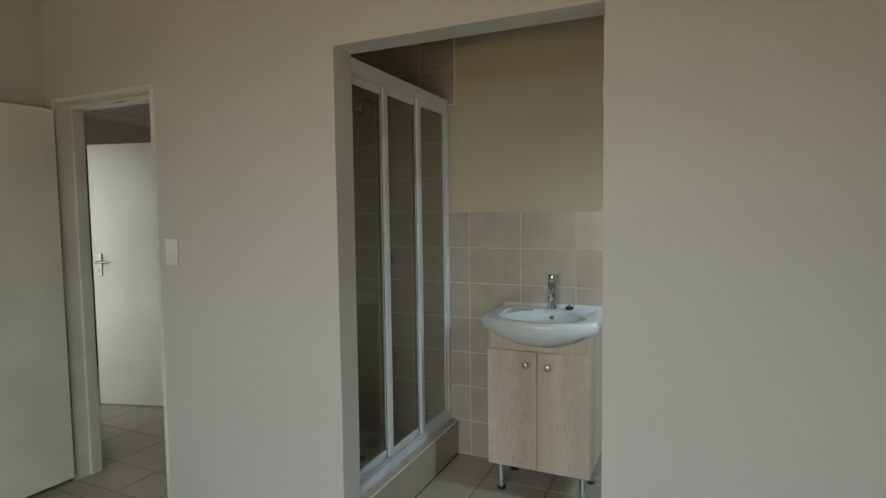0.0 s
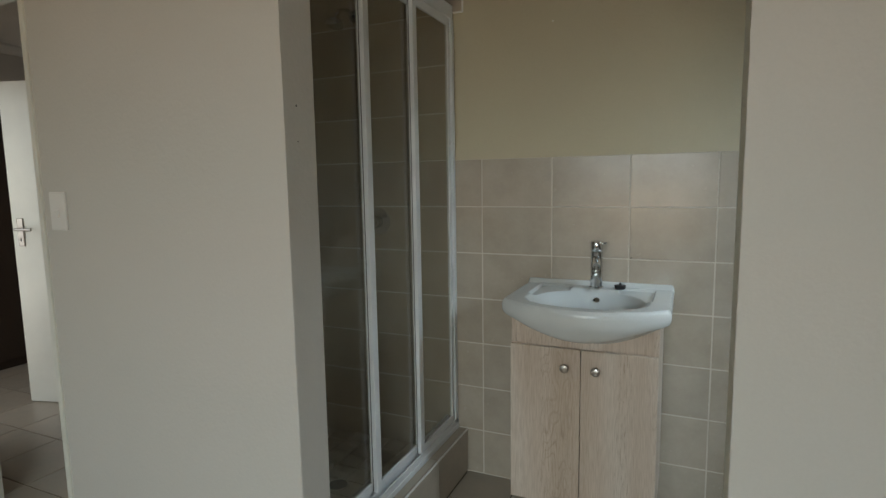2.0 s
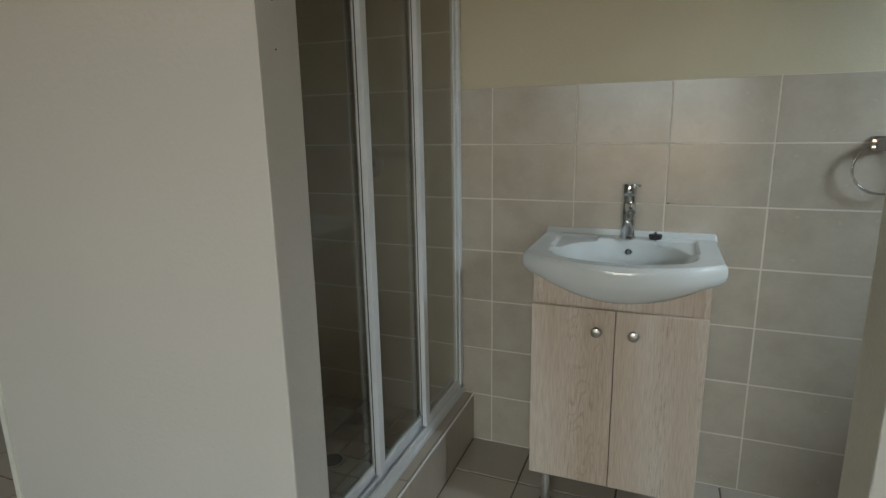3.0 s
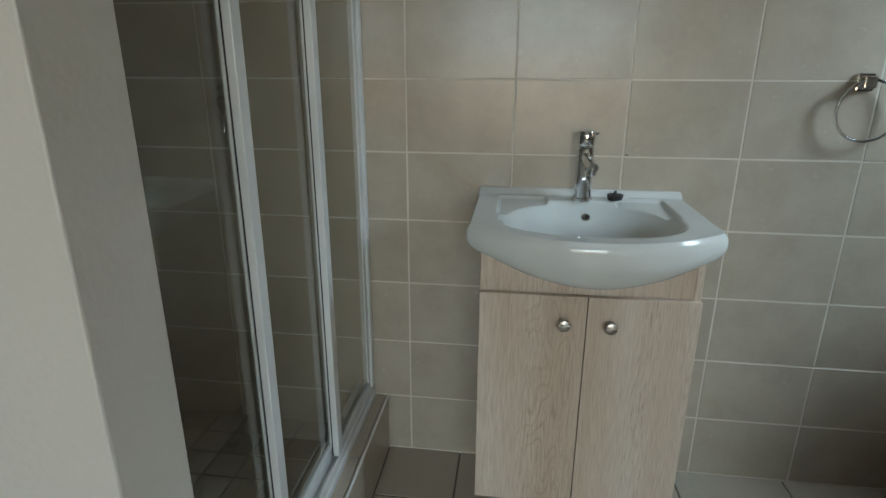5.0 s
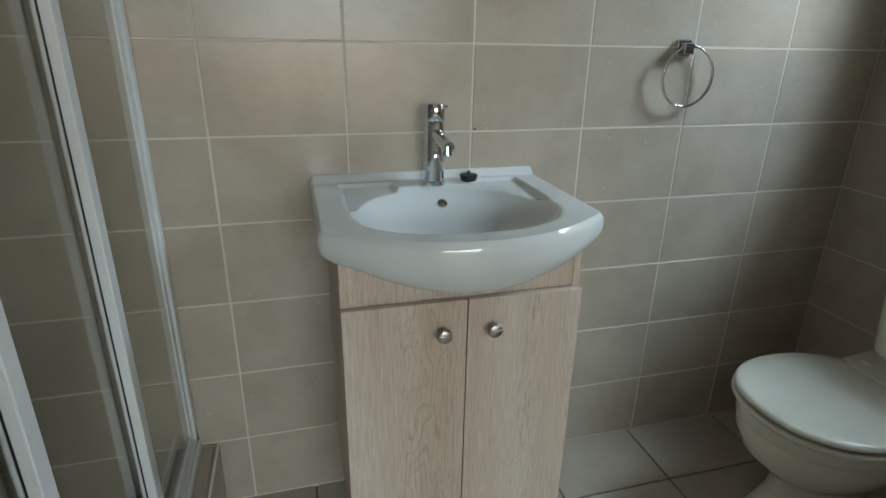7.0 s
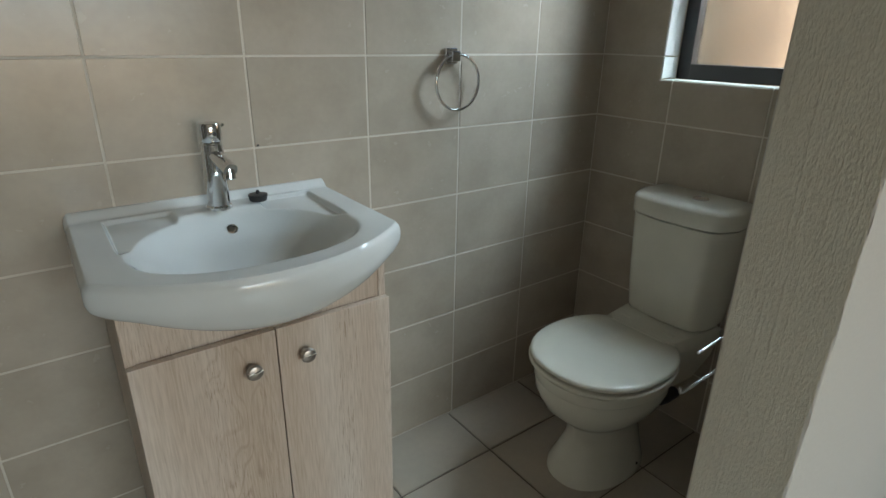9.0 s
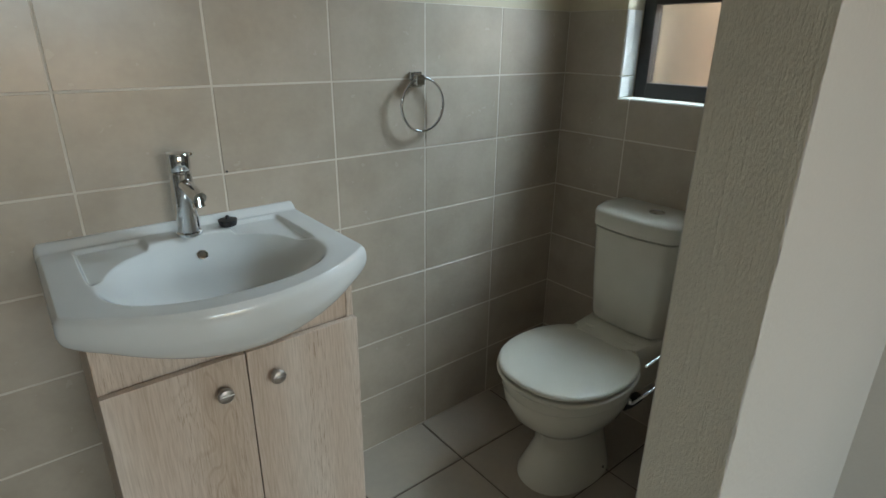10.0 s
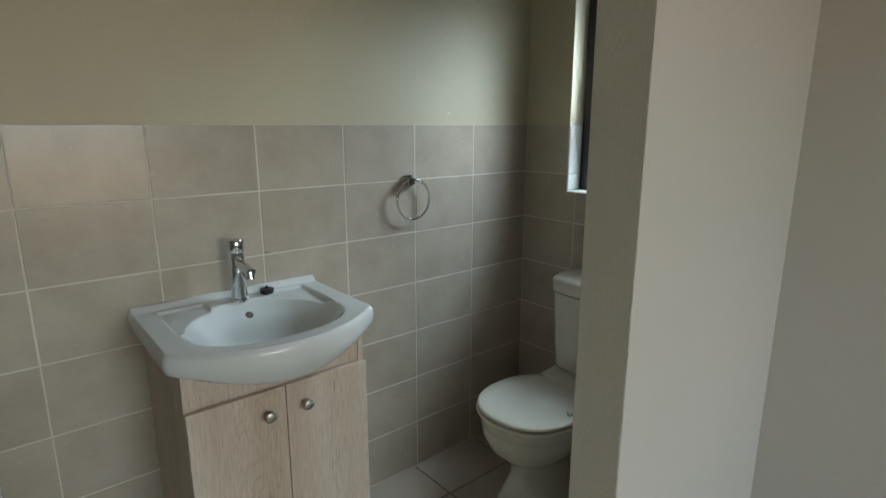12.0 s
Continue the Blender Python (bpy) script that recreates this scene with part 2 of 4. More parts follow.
def tube(bm, points, r, n=12):
    """A round bar through points."""
    pts = [Vector(p) for p in points]
    rings = []
    for i, p in enumerate(pts):
        d = (pts[min(i + 1, len(pts) - 1)] - pts[max(i - 1, 0)]).normalized()
        q = d.to_track_quat("Z", "Y")
        rings.append([p + q @ Vector((r * math.cos(2 * math.pi * k / n), r * math.sin(2 * math.pi * k / n), 0)) for k in range(n)])
    return loft(bm, rings)


def slab(bm, us, vs, filled, w0, w1, place, side_mat=0):
    """A wall of cells: filled(i, j) says which cells are solid; place maps (u, v, w) to the world. Openings go right through."""
    cache = {}

    def vert(i, j, k):
        if (i, j, k) not in cache:
            cache[i, j, k] = bm.verts.new(place(us[i], vs[j], (w0, w1)[k]))
        return cache[i, j, k]

    nu, nv = len(us) - 1, len(vs) - 1
    solid = lambda i, j: 0 <= i < nu and 0 <= j < nv and filled(i, j)
    for i in range(nu):
        for j in range(nv):
            if not solid(i, j):
                continue
            for k in (0, 1):
                bm.faces.new([vert(a, b, k) for a, b in ((i, j), (i + 1, j), (i + 1, j + 1), (i, j + 1))])
            for di, dj, (a, b) in ((-1, 0, ((i, j), (i, j + 1))), (1, 0, ((i + 1, j), (i + 1, j + 1))), (0, -1, ((i, j), (i + 1, j))), (0, 1, ((i, j + 1), (i + 1, j + 1)))):
                if not solid(i + di, j + dj):
                    f = bm.faces.new([vert(*a, 0), vert(*b, 0), vert(*b, 1), vert(*a, 1)])
                    f.material_index = side_mat if 0 <= i + di < nu and 0 <= j + dj < nv else 0
    return bm


# ---- the plan, in metres ----
FLOOR = 0.02
FRONT, INNER = 1.904, 2.029          # bedroom and bathroom faces of the wall with the opening
OPEN_L, OPEN_R, OPEN_TOP = -0.929, 0.089, 2.092
DOOR_L, DOOR_R, DOOR_TOP = -2.690, -1.936, 2.055   # outer edges of the steel door frame
BACK, RIGHT, SHOWER_L = 3.022, 1.030, -1.860        # tiled faces
BED_L, BED_R, BED_BACK = -2.750, 0.915, -1.640
CEILING = 2.62
ROW, COL, COL0, ROW0 = 0.203, 0.304, -0.814, 0.023    # wall tile courses
TILE_TOP = ROW0 + 7 * ROW

# walls
us, vs = [-4.75, -4.35, -3.45, DOOR_L + 0.01, DOOR_R - 0.01, OPEN_L, OPEN_R, 1.16], [0.0, DOOR_TOP - 0.012, OPEN_TOP, CEILING + 0.12]
bm = slab(bmesh.new(), us, vs, lambda i, j: not ((i in (1, 3) and j == 0) or (i == 5 and j < 2)), FRONT, INNER, lambda u, v, w: (u, w, v), 1)
for f in bm.faces:
    if f.material_index and f.calc_center_median().x < OPEN_R - 0.01:
        f.material_index = 0
edges = [e for e in bm.edges if abs(e.verts[0].co.x - e.verts[1].co.x) < 1e-6 and abs(e.verts[0].co.y - e.verts[1].co.y) < 1e-6
         and min(abs(e.verts[0].co.x - OPEN_L), abs(e.verts[0].co.x - OPEN_R)) < 1e-6 and max(v.co.z for v in e.verts) < OPEN_TOP + 0.01]
bmesh.ops.bevel(bm, geom=edges, offset=0.006, segments=2, affect="EDGES", profile=0.5)
# the trowelled corners of the opening are uneven, most of all the one beside the basin
rng = random.Random(11)
for side, rough in ((OPEN_R, 1.0), (OPEN_L, 0.55)):
    edges = [e for e in bm.edges if abs(e.verts[0].co.z - e.verts[1].co.z) > 1.0 and all(abs(v.co.x - side) < 0.01 and v.co.y < FRONT + 0.01 for v in e.verts)]
    ragged = bmesh.ops.subdivide_edges(bm, edges=edges, cuts=110)
    drift = 0.0
    for v in sorted((g for g in ragged["geom_inner"] if isinstance(g, bmesh.types.BMVert)), key=lambda v: v.co.z):
        drift = 0.85 * drift + rng.gauss(0, 0.0006)
        if abs(v.co.y - FRONT) < 1e-5:
            v.co.x += rough * (rng.gauss(0, 0.0010) + drift)
        elif abs(v.co.x - side) < 1e-5:
            v.co.y += rough * (rng.gauss(0, 0.0008) + drift)
wall_front = tagged(part("wall_front", bm, [PAINT, REVEAL]), "plastered wall painted warm grey with an open doorway", "wall", kind="structure")

wall_back = tagged(part("wall_back", boxed(-2.0, 1.17, BACK + 0.008, BACK + 0.16, 0, CEILING + 0.12), BATH_PAINT), "painted plaster wall tiled on its lower part", "wall", kind="structure")
us, vs = [INNER, 2.204, 2.795, BACK + 0.008], [0.0, 1.164, 2.09, CEILING + 0.12]
bm = slab(bmesh.new(), us, vs, lambda i, j: not (i == 1 and j == 1), RIGHT + 0.008, RIGHT + 0.16, lambda u, v, w: (w, u, v), 0)
wall_right = tagged(part("wall_right", bm, BATH_PAINT), "painted plaster wall with a small window, tiled below", "wall", kind="structure")
wall_shower = tagged(part("wall_shower", boxed(-1.96, SHOWER_L - 0.008, INNER, BACK + 0.008, 0, CEILING + 0.12), PAINT), "plastered partition wall tiled in the shower", "wall", kind="structure")
tagged(part("wall_bedroom_right", boxed(BED_R, BED_R + 0.14, BED_BACK, FRONT, 0, CEILING + 0.12), PAINT), "plain wall painted pale warm grey", "wall", kind="structure")
tagged(part("wall_bedroom_left", boxed(BED_L - 0.14, BED_L, BED_BACK, FRONT, 0, CEILING + 0.12), PAINT), "plain wall painted pale warm grey", "wall", kind="structure")
us, vs = [BED_L - 0.14, -1.27, 0.70, BED_R + 0.14], [0.0, 0.9, 2.1, CEILING + 0.12]
tagged(part("wall_bedroom_back", slab(bmesh.new(), us, vs, lambda i, j: not (i == 1 and j == 1), BED_BACK - 0.16, BED_BACK, lambda u, v, w: (u, w, v)), PAINT), "plain wall with a wide window opening", "wall", kind="structure")
tagged(part("wall_hall_far", boxed(-4.75, -4.62, INNER, 4.6, 0, CEILING + 0.12), PAINT), "plain painted wall of the passage", "wall", kind="structure")
tagged(part("wall_hall_end", boxed(-4.62, -2.0, 4.46, 4.6, 0, CEILING + 0.12), PAINT), "plain painted wall closing the passage", "wall", kind="structure")
tagged(part("wall_hall_side", boxed(-2.1, -1.965, BACK + 0.16, 4.46, 0, CEILING + 0.12), PAINT), "plain painted wall of the passage", "wall", kind="structure")
tagged(part("ceiling_bedroom", boxed(BED_L, BED_R, BED_BACK, FRONT, CEILING, CEILING + 0.1), CEIL), "white painted ceiling board", "ceiling", kind="structure")
tagged(part("ceiling_bathroom", boxed(SHOWER_L, RIGHT, INNER, BACK, CEILING, CEILING + 0.1), CEIL), "white painted ceiling board", "ceiling", kind="structure")
tagged(part("ceiling_hall", boxed(-4.62, -1.965, INNER, 4.46, 2.40, 2.50), CEIL), "white painted ceiling board of the passage", "ceiling", kind="structure")
tagged(part("roof", boxed(-5.1, 1.45, -2.0, 4.9, CEILING + 0.122, CEILING + 0.3), CEIL), "flat roof over the rooms", "roof", kind="structure")
tagged(part("ground", boxed(-60, 60, -60, 60, -0.3, -0.06), EARTH), "sandy bare ground round the house", "ground", kind="structure")


def cornice(name, x0, y0, x1, y1, z, side):
    """A hollow moulding along a wall, from one point to the other; side: which way it steps out."""
    bm = bmesh.new()
    prof = [(0, 0), (0, -0.062), (0.012, -0.062), (0.022, -0.038), (0.040, -0.020), (0.062, -0.012), (0.062, 0)]
    rings = [[(px + side[0] * o, py + side[1] * o, z + h) for o, h in prof] for px, py in ((x0, y0), (x1, y1))]
    return tagged(part(name, loft(bm, rings), CEIL), "white moulded cornice at the ceiling", "cornice", kind="structure")


cornice("trim_bedroom_front", BED_L, FRONT, BED_R, FRONT, CEILING, (0, -1))
cornice("trim_bedroom_left", BED_L, BED_BACK, BED_L, FRONT, CEILING, (1, 0))
cornice("trim_bedroom_right", BED_R, BED_BACK, BED_R, FRONT, CEILING, (-1, 0))
cornice("trim_hall", -4.62, INNER, -4.62, 4.46, 2.40, (1, 0))

floor_bath = tagged(part("floor_bathroom", boxed(SHOWER_L, RIGHT + 0.01, FRONT, BACK + 0.01, -0.06, FLOOR - 0.004), FLOOR_GROUT), "beige ceramic tiled floor with dark joints", "floor", kind="structure")
floor_bed = tagged(part("floor_bedroom", boxed(BED_L, BED_R, BED_BACK, FRONT, -0.06, FLOOR - 0.004), FLOOR_GROUT), "beige ceramic tiled floor with dark joints", "floor", kind="structure")
floor_hall = tagged(part("floor_hall", boxed(-4.62, -1.96, FRONT, 4.46, -0.06, FLOOR - 0.004), FLOOR_GROUT), "beige ceramic tiled floor with dark joints", "floor", kind="structure")


# ---- steel door frame and doors ----
def door_frame():
    f = thing("door_1", ((DOOR_L + DOOR_R) / 2, FRONT, 0), "white enamelled steel door frame in the wall", "door frame", kind="structure")
    ox, oy = -(DOOR_L + DOOR_R) / 2, -FRONT
    l, r, t = DOOR_L + ox, DOOR_R + ox, DOOR_TOP
    d, REBATE = INNER - FRONT, 0.072
    part("jamb", boxed(r - 0.022, r, -0.008, REBATE, 0, t, 0.003), FRAME_PAINT, f)
    part("jamb", boxed(l, l + 0.022, -0.008, REBATE, 0, t, 0.003), FRAME_PAINT, f)
    part("head", boxed(l + 0.022, r - 0.022, -0.008, REBATE, t - 0.022, t, 0.003), FRAME_PAINT, f)
    part("stop", boxed(r - 0.037, r - 0.008, REBATE, d + 0.008, 0, t - 0.012, 0.004), FRAME_PAINT, f)
    part("stop", boxed(l + 0.008, l + 0.037, REBATE, d + 0.008, 0, t - 0.012, 0.004), FRAME_PAINT, f)
    part("stop", boxed(l + 0.037, r - 0.037, REBATE, d + 0.008, t - 0.045, t - 0.012, 0.004), FRAME_PAINT, f)
    part("strike_plate", boxed(r - 0.0245, r - 0.0215, 0.006, 0.030, 0.99, 1.10, 0.001), NICKEL, f, "small metal strike plate")
    part("strike_edge", boxed(r - 0.034, r - 0.024, 0.069, REBATE - 0.0001, 1.10, 1.19, 0.0008), NICKEL, f, "small metal strike plate edge")
    part("catch", boxed(0.0, 0.080, 0.0650, REBATE - 0.0001, t - 0.042, t - 0.037, 0.001), NICKEL, f, "small metal catch")
    for z in (0.25, 1.80):
        part("hinge", lathe(bmesh.new(), [(0.006, -0.045), (0.006, 0.045)], pose(l + 0.02, -0.012, z), 10), NICKEL, f)
    return f


door_frame()


def lever_handle(parent, x, z, side, y):
    """A lever on a long back plate."""
    h = part("handle", boxed(x - 0.021, x + 0.021, y - 0.009, y, z - 0.085, z + 0.085, 0.004), NICKEL, parent, "brushed metal lever handle on a plate")
    part("lever", tube(bmesh.new(), [(x, y - 0.008, z + 0.02), (x, y - 0.045, z + 0.02), (x + side * 0.012, y - 0.052, z + 0.02), (x + side * 0.115, y - 0.050, z + 0.018)], 0.0085), NICKEL, h)
    part("keyhole", boxed(x - 0.003, x + 0.003, y - 0.0105, y - 0.008, z - 0.055, z - 0.035), DARK, h)
    return h


def door_leaf(m, width, label, handle_side, low=FLOOR + 0.006, top=2.030):
    d = thing("door_leaf", m.translation, label, "door")
    d.matrix_world = m
    part("panel", boxed(0, width, 0, 0.040, low, top, 0.002), DOOR_PAINT, d, smooth=False)
    lever_handle(d, width - 0.06 if handle_side > 0 else 0.06, 1.09, -1 if handle_side > 0 else 1, 0.0)
    return d


door_leaf(pose(DOOR_L + 0.004, FRONT - 0.022, 0, 0, 0, -93.5), 0.72, "white painted flush door standing open against the wall", 1, FLOOR + 0.030, 1.996)
door_leaf(pose(-3.735, 2.745, 0, 0, 0, 15.5), 0.80, "white painted flush door with lever handle, standing ajar", -1, top=1.977)

cup = thing("cupboard", (-4.62, 2.85, FLOOR), "tall dark brown built-in wooden cupboard in the passage", "cupboard")
part("body", boxed(0.0, 0.020, -0.44, 0.44, 0.06, 2.030, 0.002), BROWN, cup)
part("plinth", boxed(0.0, 0.014, -0.44, 0.44, 0.0, 0.06), BROWN, cup)
part("door", boxed(0.022, 0.040, -0.438, -0.002, 0.07, 2.022, 0.003), BROWN, cup)
part("door", boxed(0.022, 0.040, 0.002, 0.438, 0.07, 2.022, 0.003), BROWN, cup)

# light switch
sw = thing("light_switch", (-1.855, FRONT, 1.274), "white plastic light switch plate on the wall", "light switch")
part("plate", boxed(-0.039, 0.039, -0.010, 0, -0.062, 0.062, 0.004), PLASTIC, sw)
part("rocker", boxed(-0.009, 0.009, -0.0135, -0.010, -0.020, 0.004, 0.001), PLASTIC, sw)

# ---- bathroom window ----
win = thing("window_1", (1.13, 2.4995, 1.172), "small window with bronze aluminium frame and obscure glass", "window", kind="structure")
hw, ht = 0.2875, 0.918
for n, a in (("jamb", (-hw, -hw + 0.044, 0, ht)), ("jamb", (hw - 0.044, hw, 0, ht)), ("sill_rail", (-hw + 0.044, hw - 0.044, 0, 0.047)), ("head_rail", (-hw + 0.044, hw - 0.044, ht - 0.04, ht)), ("transom", (-hw + 0.044, hw - 0.044, 0.287, 0.360))):
    part(n, boxed(-0.016, 0.026, a[0], a[1], a[2], a[3], 0.002), BRONZE, win)
pane = part("pane", boxed(0.002, 0.007, -hw + 0.040, hw - 0.040, 0.043, 0.291), OBSCURE, win, "obscure glass pane")
pane.visible_shadow = False
pane = part("pane", boxed(0.002, 0.007, -hw + 0.040, hw - 0.040, 0.356, ht - 0.036), OBSCURE, win, "obscure glass pane")
pane.visible_shadow = False

# outside the bathroom window
tagged(part("boundary_wall", boxed(3.6, 3.8, -3, 12, -0.06, 2.3), BRICK), "orange plastered garden wall outside", "garden wall", kind="structure")
tagged(part("boundary_pier", boxed(3.45, 3.6, 4.02, 5.2, -0.06, 2.4, 0.01), CREAM), "cream plastered pier on the garden wall", "garden wall", kind="structure")


def shrub(at, height, label):
    """A slim bush: stems and many small leaves in loose clumps."""
    rng = random.Random(4)
    s = thing("shrub", at, label, "shrub")
    bm = bmesh.new()
    tips = []
    for k in range(7):
        a = k * 0.9
        p = [(0.02 * math.cos(a), 0.02 * math.sin(a), 0), (0.07 * math.cos(a), 0.07 * math.sin(a), height * 0.45), (0.17 * math.cos(a), 0.17 * math.sin(a), height * (0.75 + 0.04 * k))]
        tube(bm, p, 0.008, 6)
        tips += p[1:]
    part("stems", bm, BROWN, s)
    bm = bmesh.new()
    for k in range(1500):
        c = Vector(rng.choice(tips)) + Vector((rng.gauss(0, 0.09), rng.gauss(0, 0.09), rng.gauss(0, 0.22)))
        q = Euler((rng.uniform(-1, 1), rng.uniform(-1, 1), rng.uniform(0, 6.3)))
        w, l = 0.014, 0.034
        vs = [bm.verts.new(c + q.to_matrix() @ Vector(v)) for v in ((0, -l, 0), (w, 0, 0.004), (0, l, 0), (-w, 0, 0.004))]
        bm.faces.new(vs)
    tagged(part("leaves", bm, LEAF, s), kind="stuff")


shrub((3.2, 3.95, -0.06), 2.1, "slim green garden shrub against the wall")


# ---- shower ----
kerb = tagged(part("shower_kerb", boxed(-0.992, -0.899, INNER, BACK, 0, 0.217), GROUT), "low beige tiled kerb in front of the shower", "kerb", kind="structure")
tray = tagged(part("floor_shower", boxed(SHOWER_L, -0.992, INNER, BACK, 0, 0.094), FLOOR_GROUT), "shower floor of small beige tiles", "floor", kind="structure")


def shower_screen():
    """Three framed glass panels in head and foot tracks, standing on the kerb along y."""
    s = thing("shower_screen", (-0.965, 2.522, 0.225), "white aluminium framed sliding shower screen with clear glass", "shower screen")
    a, b, h = -0.498, 0.498, 1.862
    part("head_rail", boxed(-0.030, 0.026, a, b, h - 0.058, h, 0.003), ALU, s)
    bm = boxed(-0.032, 0.034, a, b, 0, 0.022, 0.002)
    box(bm, -0.030, -0.024, a, b, 0.020, 0.050)
    box(bm, -0.004, 0.002, a, b, 0.020, 0.040)
    box(bm, 0.024, 0.030, a, b, 0.020, 0.046)
    part("foot_track", bm, ALU, s)
    part("wall_post", boxed(-0.004, 0.030, b - 0.030, b, 0.024, h - 0.058, 0.003), ALU, s)
    part("wall_post", boxed(-0.032, -0.006, a, a + 0.018, 0.024, h - 0.058, 0.003), ALU, s)
    for y0, y1, x in ((a + 0.018, -0.172, -0.019), (-0.190, 0.140, 0.0), (0.117, b - 0.036, 0.019)):
        p = part("panel", boxed(x - 0.009, x + 0.009, y0, y0 + 0.033, 0.046, h - 0.060, 0.002), ALU, s, "framed glass panel")
        w = 0.012 if x < 0.01 else 0.020
        part("stile", boxed(x - 0.005, x + 0.005, y1 - w, y1, 0.046, h - 0.060, 0.001), ALU, p)
        part("rail", boxed(x - 0.008, x + 0.008, y0 + 0.033, y1 - w, 0.046, 0.076, 0.002), ALU, p)
        part("rail", boxed(x - 0.008, x + 0.008, y0 + 0.033, y1 - w, h - 0.092, h - 0.060, 0.002), ALU, p)
        if x > -0.01:
            part("seal", boxed(x - 0.0092, x - 0.0065, y0 - 0.001, y0 + 0.004, 0.050, h - 0.062), BLACK, p)
        g = part("glass", boxed(x - 0.0025, x + 0.0025, y0 + 0.031, y1 - 0.003, 0.072, h - 0.088), CLEAR, p, "clear glass")
        g.visible_shadow = False
    return s


shower_screen()

mx = thing("shower_mixer", (-1.335, BACK, 1.17), "chrome shower mixer with round plate and lever", "shower mixer")
part("plate", lathe(bmesh.new(), [(0.062, 0), (0.062, 0.004), (0.054, 0.010)], pose(0, 0, 0, 90, 0, 0), 32), NICKEL, mx, smooth=True)
part("body", lathe(bmesh.new(), [(0.030, 0.008), (0.028, 0.045), (0.022, 0.052)], pose(0, 0, 0, 90, 0, 0), 24), CHROME, mx, smooth=True)
part("lever", tube(bmesh.new(), [(0, -0.048, 0.0), (0, -0.060, -0.02), (0.004, -0.080, -0.085)], 0.007), CHROME, mx, smooth=True)

rose = thing("shower_fitting", (-1.43, BACK, 2.11), "chrome shower rose on a wall arm", "shower")
part("flange", lathe(bmesh.new(), [(0.028, 0), (0.026, 0.006), (0.012, 0.010)], pose(0, 0, 0, 90, 0, 0), 20), CHROME, rose, smooth=True)
part("arm", tube(bmesh.new(), [(0, -0.005, 0), (0, -0.07, 0.012), (0, -0.12, -0.004), (0, -0.145, -0.036)], 0.009), CHROME, rose, smooth=True)
part("rose", lathe(bmesh.new(), [(0.011, 0.0), (0.016, -0.018), (0.036, -0.040), (0.038, -0.050), (0.034, -0.053)], pose(0, -0.143, -0.030, -22, 0, 0), 24), CHROME, rose, smooth=True)


# ---- vanity cabinet with basin ----
CX, CF = -0.321, 2.650


def vanity():
    v = thing("vanity_cabinet", (CX, CF, 0), "washed pale oak vanity cabinet with two doors, standing on chrome legs", "bathroom cabinet")
    w, d, z0, z1 = 0.251, BACK - CF - 0.004, 0.176, 0.895
    part("side_panel", boxed(-w, -w + 0.016, 0.017, d, z0, z1, 0.0008), OAK, v)
    part("side_panel", boxed(w - 0.016, w, 0.017, d, z0, z1, 0.0008), OAK, v)
    part("bottom_panel", boxed(-w + 0.016, w - 0.016, 0.019, d, z0, z0 + 0.016), OAK, v)
    part("back_panel", boxed(-w + 0.016, w - 0.016, d - 0.006, d, z0 + 0.016, z1), OAK, v)
    # the apron is cut out for the bowl
    cut = [(x, 0.748) for x in (w - 0.016, -w + 0.016)] + [(-w + 0.016 + k * (2 * w - 0.032) / 24, min(z1, 0.792 + 0.105 * (abs(-1 + k / 12)) ** 2)) for k in range(25)]
    part("apron", loft(bmesh.new(), [[(x, y, z) for x, z in cut] for y in (0.021, 0.037)]), OAK, v)
    for side in (-1, 1):
        x0, x1 = sorted((side * 0.0012, side * w))
        door = part("door", boxed(x0, x1, 0, 0.016, 0.180, 0.765, 0.0012), OAK, v)
        knob = part("knob", lathe(bmesh.new(), [(0.008, 0), (0.006, 0.008), (0.007, 0.012), (0.0145, 0.016), (0.0160, 0.021), (0.0135, 0.026), (0.007, 0.0285)], pose(side * 0.0530, 0, 0.700, 90, 0, 0), 24), NICKEL, door, "brushed nickel round knob", smooth=True)
        part("slot", boxed(side * 0.0530 - 0.0140, side * 0.0530 + 0.0140, -0.0300, -0.0250, 0.7015, 0.7045, 0.0008), NICKEL, knob)
    for x in (-0.208, 0.208):
        for y in (0.075, d - 0.06):
            leg = part("leg", lathe(bmesh.new(), [(0.024, z0), (0.024, z0 - 0.004), (0.0175, z0 - 0.006), (0.0175, FLOOR + 0.016)], pose(x, y, 0), 20), CHROME, v, "chrome tube leg", smooth=True)
            part("foot", lathe(bmesh.new(), [(0.0190, FLOOR + 0.016), (0.0215, FLOOR + 0.012), (0.0215, FLOOR)], pose(x, y, 0), 20), BLACK, leg)
    return v


vanity()


